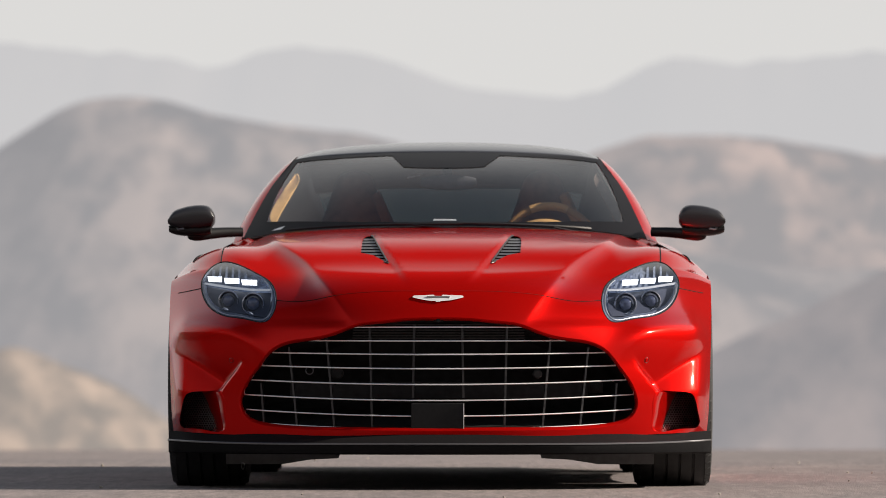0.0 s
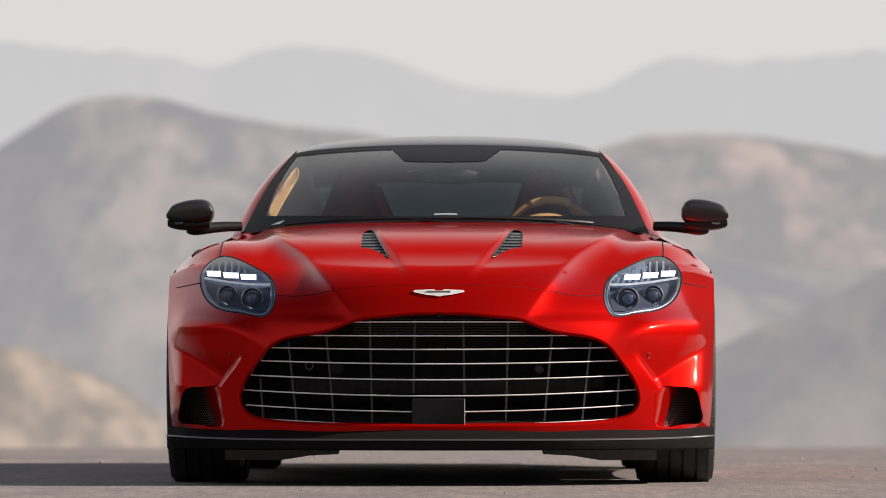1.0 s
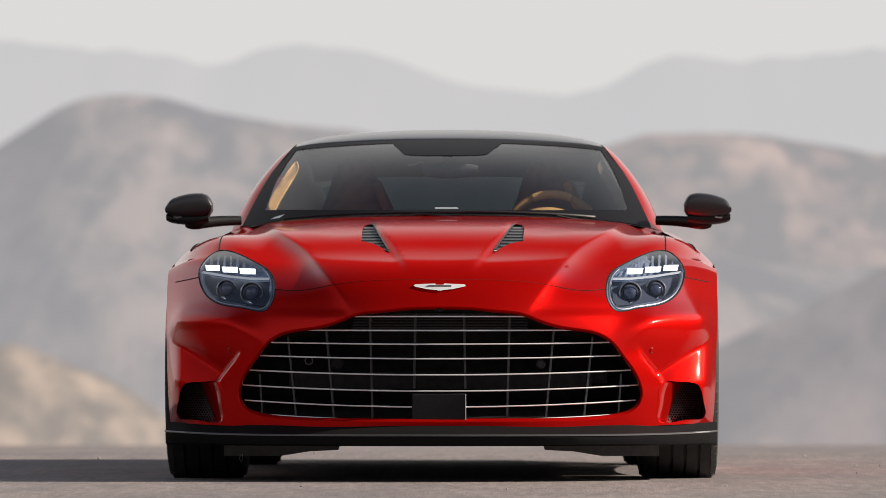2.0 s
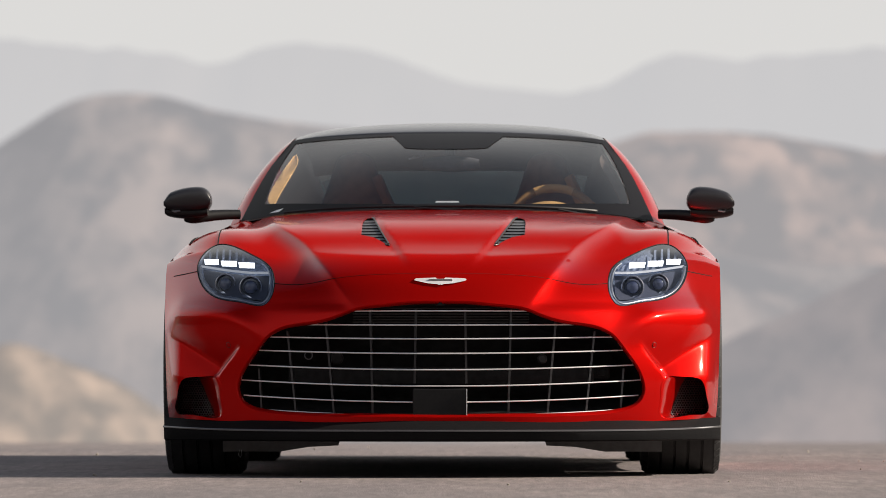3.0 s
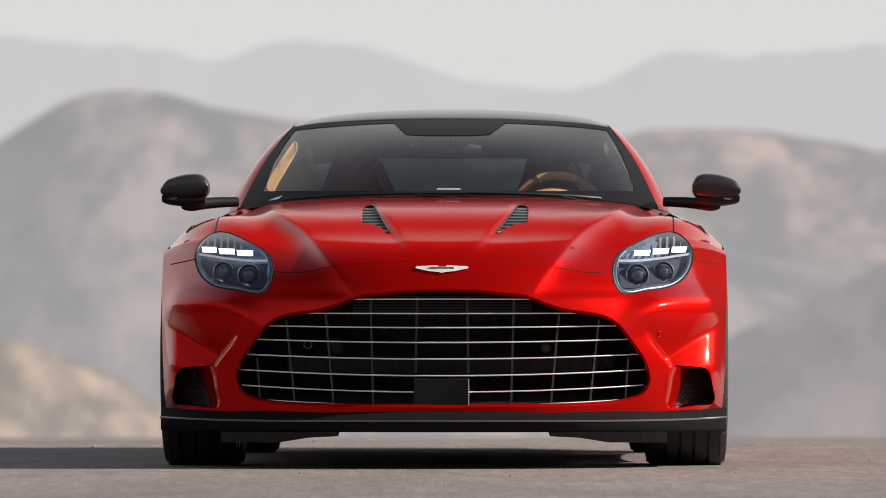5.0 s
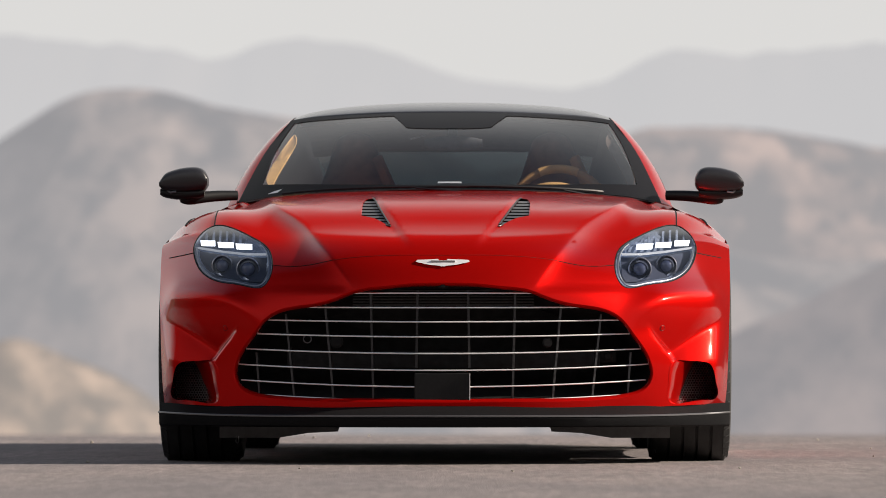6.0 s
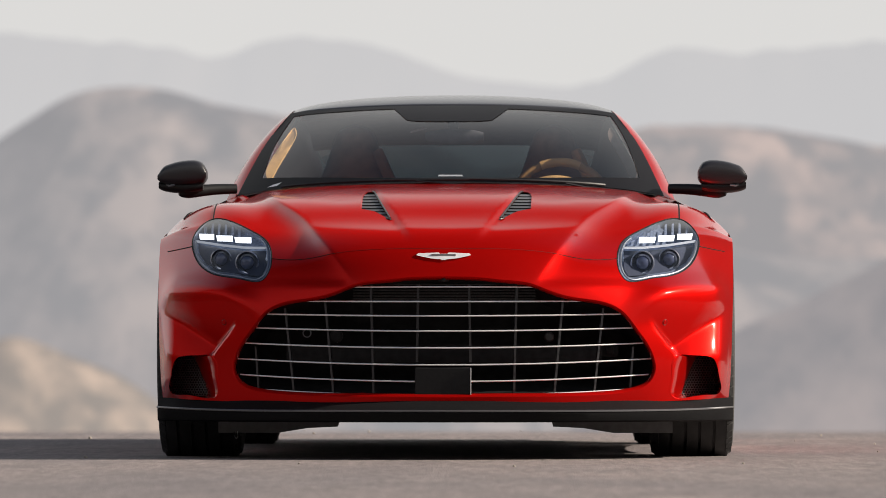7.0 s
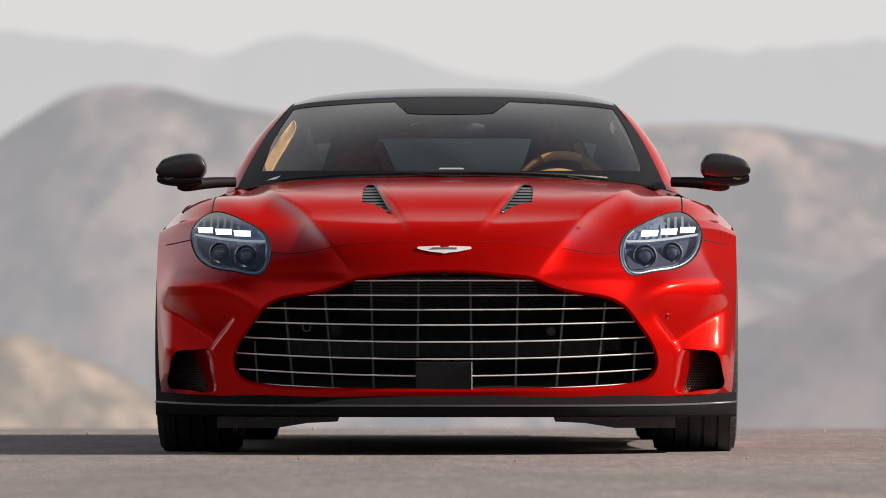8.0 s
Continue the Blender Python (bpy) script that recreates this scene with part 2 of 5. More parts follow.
def grid_faces(nu, nv, wrap=False):
    f = []
    for i in range(nu if wrap else nu - 1):
        for j in range(nv - 1):
            a, b = i * nv + j, ((i + 1) % nu) * nv + j
            f.append((a, b, b + 1, a + 1))
    return f


def coons(c0, c1, d0, d1, nu, nv, bulge=(0, 0, 0)):
    """A patch between two curves c (along u) and two curves d (along v), pushed out by bulge in its middle."""
    c0, c1, d0, d1 = curve(c0, nu), curve(c1, nu), curve(d0, nv), curve(d1, nv)
    u, v = np.linspace(0, 1, nu)[:, None, None], np.linspace(0, 1, nv)[None, :, None]
    P = (1 - v) * c0[:, None] + v * c1[:, None] + (1 - u) * d0[None] + u * d1[None]
    P = P - ((1 - u) * (1 - v) * c0[0] + u * (1 - v) * c0[-1] + (1 - u) * v * c1[0] + u * v * c1[-1])
    return P + 16 * u * (1 - u) * v * (1 - v) * np.asarray(bulge, float)


def panel(name, P, mat, parent, label="", thick=0.004):
    """A patch of points as a sheet with thickness."""
    nu, nv = P.shape[:2]
    f = grid_faces(nu, nv)
    m = np.cross(P[1:, :-1] - P[:-1, :-1], P[:-1, 1:] - P[:-1, :-1])
    if (m * (P[:-1, :-1] - (0, 1.7, .55))).sum() < 0:
        f = [q[::-1] for q in f]
    ob = mesh_object(name, P.reshape(-1, 3), f, mat, parent, label)
    if thick:
        s = ob.modifiers.new("thickness", "SOLIDIFY")
        s.thickness, s.offset = thick, -1
    return ob


def tube(bm, pts, radius, segs=8, closed=False, squash=1.0, taper=None):
    """A round bar along pts."""
    pts = [Vector(p) for p in pts]
    n, rings = len(pts), []
    for i, p in enumerate(pts):
        d = (pts[(i + 1) % n] - pts[i - 1]) if closed else (pts[min(i + 1, n - 1)] - pts[max(i - 1, 0)])
        d.normalize()
        side = d.cross(Vector((0, 0, 1)))
        if side.length < 0.05:
            side = d.cross(Vector((0, 1, 0)))
        side.normalize()
        up = side.cross(d)
        r = radius * (taper[i] if taper is not None else 1)
        rings.append([bm.verts.new(p + side * r * math.cos(a) + up * r * squash * math.sin(a)) for a in np.linspace(0, 2 * math.pi, segs, endpoint=False)])
    for i in range(n if closed else n - 1):
        a, b = rings[i], rings[(i + 1) % n]
        for j in range(segs):
            bm.faces.new((a[j], a[(j + 1) % segs], b[(j + 1) % segs], b[j]))
    if not closed:
        bm.faces.new(rings[0][::-1])
        bm.faces.new(rings[-1])
    bmesh.ops.recalc_face_normals(bm, faces=bm.faces)
    return bm


def lathe(bm, profile, segs, at=(0, 0, 0), axis="x", closed=True):
    """Turns a profile of (along, radius) round an axis."""
    rings = []
    for a in np.linspace(0, 2 * math.pi, segs, endpoint=False):
        c, s = math.cos(a), math.sin(a)
        ring = []
        for l, r in profile:
            p = (l, r * c, r * s) if axis == "x" else (r * c, l, r * s) if axis == "y" else (r * c, r * s, l)
            ring.append(bm.verts.new(Vector(p) + Vector(at)))
        rings.append(ring)
    n = len(profile)
    for i in range(segs):
        a, b = rings[i], rings[(i + 1) % segs]
        for j in range(n if closed else n - 1):
            bm.faces.new((a[j], b[j], b[(j + 1) % n], a[(j + 1) % n]))
    bmesh.ops.remove_doubles(bm, verts=bm.verts, dist=1e-6)
    bmesh.ops.recalc_face_normals(bm, faces=bm.faces)
    return bm


def box(bm, lo, hi, bevel=0.0, turn=None):
    lo, hi = Vector(lo), Vector(hi)
    m = Matrix.Translation((lo + hi) / 2) @ (turn if turn is not None else Matrix()) @ Matrix.Diagonal((*(hi - lo), 1))
    r = bmesh.ops.create_cube(bm, size=1, matrix=m)
    if bevel:
        e = list({e for v in r["verts"] for e in v.link_edges})
        bmesh.ops.bevel(bm, geom=e, offset=bevel, segments=2, affect="EDGES", profile=0.5)
    return bm


# ---------------------------------------------------------------- ground and distance
TARMAC = tarmac_material()


def ground_sheet():
    """Tarmac pad, level under the car, that falls gently away behind it; past its edge the land falls into a valley and runs to the horizon."""
    xs = np.concatenate([-np.geomspace(4800, 12, 24), np.linspace(-10, 10, 41), np.geomspace(12, 4800, 24)])
    ys = np.concatenate([-np.geomspace(4500, 30, 20), np.linspace(-27, 7.2, 58), np.linspace(8, 38, 26), [38.6, 39.2, 39.8, 40.6, 41.6, 43, 46, 52, 62, 90], np.geomspace(150, 4900, 20)])
    V = []
    for x in xs:
        for y in ys:
            edge = 39.6 + 1.2 * noise.noise((x * 0.12, 0, 3))
            drop = max(0.0, y - edge)
            z = -0.0125 * min(max(y - 6.0, 0.0), 33.6) - 0.22 * min(drop, 90) - 0.04 * min(max(drop - 90, 0), 600)
            if abs(x) < 60 and y < edge:
                z += 0.012 * noise.noise((x * 0.5, y * 0.2, 0)) * min(1.0, max(0.0, (y - 8.0) / 8))
            V.append((x, y, z))
    ob = mesh_object("ground", V, [f[::-1] for f in grid_faces(len(xs), len(ys))], TARMAC)
    tagged(ob, "weathered grey brown tarmac pad that ends at a drop", "ground", kind="structure")
    return ob


def ridge(name, dist, depth, crest, air, amount, dark, light, scale, rough, label, turn=25.0):
    """A hill range at a distance: crest gives (bearing, rise) in thousandths, seen from the pad; the slope faces the car."""
    c = np.asarray(crest, float) / 1000 + (0, 0.00147)
    dark, light = [q * 0.8 for q in dark], [q * 0.8 for q in light]
    bx = np.concatenate([np.linspace(-1.0, c[0, 0] - 0.01, 40), np.linspace(c[0, 0], c[-1, 0], 110), np.linspace(c[-1, 0] + 0.01, 1.0, 40)])
    f = spline(c[:, 0], c[:, 1])
    V, nv = [], 36
    for b in bx:
        k = min(max(b, c[0, 0]), c[-1, 0])
        away = abs(b - k)
        h = float(f(np.array(k))) + away * 0.06 * noise.noise((b * 9, dist, 0)) + min(away, 0.3) * 0.05
        for j in range(nv):
            s = j / (nv - 1)
            y = dist + depth * s
            z = (h * (dist + depth) + 60) * math.sin(min(1.0, s) * math.pi / 2) ** 1.1 - 60
            wob = noise.noise((b * dist / (150 * rough), y / (300 * rough), 7)) + 0.6 * noise.noise((b * dist / (52 * rough), y / (150 * rough), 3))
            V.append((b * (dist + depth * 0.6 + depth * 0.4 * s), y + wob * depth * 0.16 * math.sin(s * math.pi), z + wob * dist * 0.007 * math.sin(s * math.pi) + (noise.noise((b * dist / 34, s, 1)) + 0.5 * noise.noise((b * dist / 13, s, 5))) * dist * 0.0011))
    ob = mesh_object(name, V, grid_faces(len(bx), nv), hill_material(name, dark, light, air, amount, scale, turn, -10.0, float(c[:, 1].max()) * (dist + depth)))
    return tagged(ob, label, "hill", kind="structure")


ground_sheet()
# haze on the five ranges ahead is glow in their materials
ridge("backdrop_low_slope", 620, 160, [(-75, -2), (-67, 1.0), (-60, -1.5), (-52, -4.5), (-45, -9), (-41, -12), (-34, -16), (0, -22), (75, -24)], (0.36, 0.315, 0.290), 0.55, (0.06, 0.06, 0.055), (0.50, 0.385, 0.305), 0.2, 0.5, "sunlit dry brown slope with painted haze below the pad")
# bluish dark tones on the next three hills paint in their shade
ridge("backdrop_right_hill", 2300, 600, [(-75, 10), (-20, 22), (5, 26), (20, 29), (27, 31.5), (40, 33), (52, 31.5), (67, 29.5), (75, 28)], (0.325, 0.314, 0.322), 0.72, (0.045, 0.05, 0.062), (0.70, 0.50, 0.43), 0.06, 1.3, "hazy brown hill with gully shade painted on")
ridge("backdrop_right_spur", 1500, 300, [(-75, -20), (0, -16), (30, -8), (38, -2), (48, 3), (58, 8), (67, 12), (80, 17)], (0.315, 0.305, 0.318), 0.64, (0.03, 0.03, 0.04), (0.62, 0.46, 0.40), 0.05, 0.8, "hazy spur with painted shade below the brown hill")
ridge("backdrop_left_hill", 1700, 500, [(-75, 26), (-67, 31), (-58, 36.5), (-46, 38.3), (-36, 36.5), (-20, 34), (-8, 32), (0, 29), (20, 20), (75, 12)], (0.305, 0.300, 0.311), 0.74, (0.045, 0.05, 0.062), (0.56, 0.455, 0.42), 0.075, 1.0, "hazy grey brown hill with dry scrub and painted shade")
ridge("backdrop_far_ridge", 3300, 500, [(-75, 47.5), (-67, 47), (-58, 45.7), (-46, 45.1), (-40, 44), (-34.6, 43.1), (-28.6, 45.1), (-19, 46), (-12, 45.2), (-7, 43.5), (1.4, 40.5), (10, 39.2), (18.5, 38.4), (23, 39.3), (29, 42.3), (36, 44), (44, 43.6), (53, 44.5), (67, 45.3), (75, 45)], (0.470, 0.465, 0.473), 0.93, (0.08, 0.075, 0.07), (0.3, 0.25, 0.22), 0.006, 2.0, "mountain ridge paled by painted haze")
# three unseen dark slopes, added to darken what the paint reflects
ridge_back = ridge("unseen_slope_behind", 110, 90, [(-1000, 150), (-600, 300), (-250, 420), (0, 450), (250, 420), (600, 330), (1000, 220)], (0.2, 0.19, 0.19), 0.04, (0.035, 0.035, 0.025), (0.10, 0.085, 0.06), 0.05, 0.3, "unseen dark slope added behind the camera for reflections")
ridge_back.matrix_world = pose(0, -30, 0, 0, 0, 180)
ridge_side = ridge("unseen_slope_beside", 90, 70, [(-1000, 1000), (-700, 920), (-400, 740), (-150, 470), (100, 340), (400, 300), (1000, 330)], (0.2, 0.19, 0.19), 0.04, (0.045, 0.04, 0.03), (0.13, 0.105, 0.075), 0.05, 0.3, "unseen dark slope added on the sun side for reflections")
ridge_side.matrix_world = pose(20, 0, 0, 0, 0, -70)
ridge_aside = ridge("unseen_slope_aside", 90, 80, [(-1000, 200), (-600, 260), (-250, 300), (0, 310), (250, 290), (600, 230), (1000, 150)], (0.2, 0.19, 0.19), 0.04, (0.018, 0.016, 0.012), (0.07, 0.058, 0.042), 0.05, 0.3, "unseen dark slope added opposite the sun for reflections")
ridge_aside.matrix_world = pose(-20, 0, 0, 0, 0, 90)


# ---------------------------------------------------------------- the sports car
# Its own axes: x across, y towards the tail from the front axle, z up.
car = new("sports_car")
car.matrix_world = pose(-0.006, 0, 0, 0, 0, -0.72)
tagged(car, "glossy red two-door sports coupe with black roof and wide slatted grille", "car")

# Nose, bonnet and front wings: stations across (half width), rows from the chin over the nose to the windscreen.
ACROSS = [0, 0.25, 0.45, 0.62, 0.78, 0.90, 1.0]
ALONG = [0, 0.115, 0.265, 0.415, 0.50, 0.77, 1.24, 1.68, 2.08]
NOSE_X = [
    (0, .25, .45, .62, .78, .895, .957), (0, .25, .45, .62, .78, .90, .964), (0, .25, .45, .62, .78, .905, .970),
    (0, .25, .45, .62, .78, .905, .975), (0, .25, .45, .62, .78, .905, .978), (0, .25, .45, .62, .78, .905, .978),
    (0, .25, .45, .62, .78, .90, .977), (0, .25, .45, .62, .775, .885, .972), (0, .25, .45, .62, .76, .86, .955)]
NOSE_Y = [
    (-.880, -.865, -.815, -.735, -.640, -.510, -.355), (-.900, -.885, -.835, -.755, -.655, -.525, -.385), (-.900, -.885, -.830, -.750, -.640, -.505, -.375),
    (-.885, -.865, -.800, -.705, -.580, -.440, -.320), (-.840, -.815, -.740, -.630, -.490, -.330, -.220), (-.580, -.555, -.485, -.385, -.255, -.110, -.020),
    (-.120, -.100, -.060, .000, .095, .170, .220), (.320, .330, .360, .420, .480, .500, .520), (.720, .735, .790, .880, .970, .980, .970)]
NOSE_Z = [
    (.185, .185, .186, .188, .192, .197, .20), (.30, .30, .30, .30, .31, .31, .315), (.45, .45, .45, .45, .45, .45, .45),
    (.598, .596, .590, .582, .575, .570, .57), (.672, .672, .671, .671, .672, .670, .665), (.764, .769, .778, .792, .793, .770, .735),
    (.852, .856, .860, .867, .869, .822, .757), (.909, .908, .904, .898, .888, .835, .768), (.942, .940, .934, .922, .902, .855, .778)]
NET = np.stack([NOSE_X, NOSE_Y, NOSE_Z], axis=-1).astype(float)
NET[:, 5:, 0] -= (.004, .012)
MIRRORED = np.concatenate([NET[:, :0:-1] * (-1, 1, 1), NET], axis=1)
_knots = np.concatenate([-np.array(ACROSS)[:0:-1], ACROSS])
_wa, _wb = spline(_knots, np.eye(13)), spline(np.array(ALONG) / 2.08, np.eye(9))


def nose_base(ab):
    """Points of the smooth nose surface at (across, along), n x 2."""
    ab = np.asarray(ab, float)
    wa, wb = _wa(np.clip(ab[:, 0], -1.02, 1.02)), _wb(np.clip(ab[:, 1], -.02, 1.02))
    return np.einsum("ni,nij->nj", wb, np.einsum("nk,ikj->nij", wa, MIRRORED))


def step(lo, hi, x):
    s = np.clip((x - lo) / (hi - lo), 0, 1)
    return s * s * (3 - 2 * s)


CREASE = spline([.56, .61, .68, .74, .79, .865, .96], [.285, .32, .37, .42, .465, .57, .72])


BROW = spline([.60, .65, .70, .78, .847, .90, .95], [.500, .514, .528, .544, .549, .546, .538])


def sculpt(P):
    """How far the pressed shapes stand out of the smooth nose: bonnet creases, cheek scoops, brow under the lamps."""
    x, z, y = np.abs(P[:, 0]), P[:, 2], P[:, 1]
    d = x - CREASE(np.clip(z, .56, .93))
    on = step(.56, .60, z) * (1 - step(.89, .94, z)) * (.29 + .37 * step(.60, .78, z))
    d = np.logaddexp(0, d / .004) * .004
    out = -on * d * np.exp(-d / .10)
    # brow below each lamp, undercut hollow beneath it, then a plane that runs out to the top of the air intake
    xb = np.clip(x, .60, .95)
    zb, zv = BROW(xb), .344 + (xb - .74) * .72
    w = step(.58, .72, x) * (1 - step(.885, .965, x)) * step(.17, .27, z)
    lean, k = .43, 300.0
    top = .024 * np.exp(-(np.maximum(z - zb, 0) / .06) ** 2)
    up = .024 - lean * (zb - z)
    dn = .024 - lean * (zb - zv) + .28 * (zv - np.maximum(z, .335))
    ramp = np.interp(z, [.20, .315, .345, .43, .52], [.88, .85, .757, .692, .640])
    least = -.004 - .050 * step(0, .06, x - ramp)
    vee = np.logaddexp(np.logaddexp(k * up, k * dn), k * least) / k
    out = out - w * np.logaddexp(-k * top, -k * vee) / k
    # hollow beside each vent
    out = out - 0.004 * np.exp(-((x - .36) / .09) ** 2 - ((z - .878) / .022) ** 2)
    # central bonnet plateau between the vents
    out = out + 0.008 * step(.70, .78, z) * (1 - step(-.013, .022, x - (.160 + (z - .79) * .75))) * (1 - step(.90, .94, z))
    return out


def nose_point(q):
    """Points of the finished nose at (across, along)."""
    q = np.asarray(q, float)
    e = 2e-3
    p = nose_base(q)
    du = nose_base(q + (e, 0)) - nose_base(q - (e, 0))
    dv = nose_base(q + (0, e)) - nose_base(q - (0, e))
    m = np.cross(du, dv)
    m /= np.linalg.norm(m, axis=1)[:, None]
    return p + m * sculpt(p)[:, None]


def nose(ab):
    """Points and normals of the finished nose at (across, along)."""
    ab, e = np.asarray(ab, float), 2.5e-3
    du = nose_point(ab + (e, 0)) - nose_point(ab - (e, 0))
    dv = nose_point(ab + (0, e)) - nose_point(ab - (0, e))
    m = np.cross(du, dv)
    m /= np.linalg.norm(m, axis=1)[:, None] + 1e-12
    return nose_point(ab), m


_ga, _gb = np.meshgrid(np.linspace(0, 1, 70), np.linspace(0, 1, 110), indexing="ij")
_gq = np.stack([_ga.ravel(), _gb.ravel()], 1)
_gp = nose_point(_gq)


def find(xz):
    """(across, along) of the nose point that shows at (x, z) from the front, for x >= 0."""
    xz = np.asarray(xz, float)
    start = [np.argmin(((_gp[:, (0, 2)] - q) ** 2).sum(1) + 1e-4 * (_gp[:, 1] > .9)) for q in xz]
    ab = _gq[start].copy()
    e = 1e-3
    for _ in range(12):
        p = nose_point(ab)[:, (0, 2)]
        ja = (nose_point(ab + (e, 0))[:, (0, 2)] - p) / e
        jb = (nose_point(ab + (0, e))[:, (0, 2)] - p) / e
        r = xz - p
        det = ja[:, 0] * jb[:, 1] - ja[:, 1] * jb[:, 0]
        det = np.where(np.abs(det) < 1e-3, 1e-3, det)
        da = (r[:, 0] * jb[:, 1] - r[:, 1] * jb[:, 0]) / det
        db = (ja[:, 0] * r[:, 1] - ja[:, 1] * r[:, 0]) / det
        ab += 0.8 * np.clip(np.stack([da, db], 1), -.04, .04)
        ab = np.clip(ab, 0, 1)
    return ab


# outlines in the front view (x, z), one half or one side
GRILLE_HALF = [(0, .599), (.12, .596), (.20, .588), (.285, .577), (.34, .556), (.43, .531), (.53, .515), (.585, .488), (.635, .428), (.672, .376), (.694, .322), (.697, .300), (.690, .272), (.665, .243), (.620, .225), (.54, .214), (.24, .206), (0, .204)]
LAMP = [(.790, .799), (.835, .760), (.848, .727), (.843, .690), (.815, .640), (.760, .607), (.672, .592), (.597, .588), (.577, .615), (.570, .668), (.585, .712), (.645, .755), (.725, .792)]
INTAKE = [(.765, .339), (.81, .342), (.86, .340), (.889, .331), (.903, .305), (.912, .262), (.917, .228), (.908, .214), (.885, .210), (.82, .205), (.765, .200), (.748, .206), (.746, .26), (.752, .322)]
VENT = [(.286, .833), (.289, .880), (.284, .896), (.276, .901), (.256, .903), (.250, .899), (.183, .797), (.181, .792), (.186, .792), (.215, .810), (.240, .823)]
HOOD_FRONT = [(0, .690), (.18, .690), (.29, .684), (.37, .674), (.44, .660), (.50, .655), (.57, .660)]
HOOD_SIDE = [(.786, .800), (.789, .83), (.791, .866)]
WING_TOP = [(.824, .860), (.898, .806)]
WING_LINE = [(.846, .705), (.90, .695), (.955, .686)]


def closed_outline(pts, n):
    return curve(pts, n, closed=True)


def straight(pts, n):
    """n points round a straight-edged outline."""
    p = np.vstack([pts, pts[:1]])
    c = np.concatenate([[0], np.cumsum(np.linalg.norm(np.diff(p, axis=0), axis=1))])
    q = np.linspace(0, c[-1], n, endpoint=False)
    return np.stack([np.interp(q, c, p[:, 0]), np.interp(q, c, p[:, 1])], 1)


grille_half_xz = curve(GRILLE_HALF, 90)
lamp_xz, intake_xz, vent_xz = closed_outline(LAMP, 72), closed_outline(INTAKE, 56), straight(VENT, 56)
hood_front_xz, hood_side_xz, wing_xz = curve(HOOD_FRONT, 36), curve(HOOD_SIDE, 10), curve(WING_LINE, 12)
AB = {k: find(v) for k, v in dict(grille=grille_half_xz, lamp=lamp_xz, intake=intake_xz, vent=vent_xz, hood=hood_front_xz, side=hood_side_xz, wing=wing_xz).items()}
def edge_line(xz):
    """(across, along) of a line given in the front view, leaving out points that the surface does not reach."""
    ab = find(xz)
    ab = ab[np.abs(nose_point(ab)[:, (0, 2)] - xz).max(1) < .003]
    for _ in range(3):
        bend = np.abs(ab[1:-1] - (ab[:-2] + ab[2:]) / 2).max(1)
        ab = ab[np.concatenate([[True], bend < .012, [True]])]
    return ab


crease_z = np.linspace(.588, .925, 64)
for k, off in enumerate((-.007, -.001, .004, .010)):
    AB["crease%d" % k] = edge_line(np.stack([CREASE(crease_z) + off, crease_z], 1))
scoop_x, brow_x = np.linspace(.745, .94, 44), np.linspace(.62, .94, 60)
for k, off in enumerate((-.010, -.003, .004, .011)):
    AB["scoop%d" % k] = edge_line(np.stack([scoop_x, .344 + (scoop_x - .74) * .72 + off], 1))
for k, off in enumerate((-.010, -.003, .004, .012)):
    AB["brow%d" % k] = edge_line(np.stack([brow_x, BROW(np.clip(brow_x, .60, .93)) + off], 1))
AB["grille"][0, 0] = AB["grille"][-1, 0] = AB["hood"][0, 0] = 0.0
# the bonnet's side gap runs on to the windscreen
AB["side"] = np.vstack([AB["side"], np.stack([np.linspace(AB["side"][-1, 0], .80, 14), np.linspace(AB["side"][-1, 1], 1, 14)], 1)[1:]])


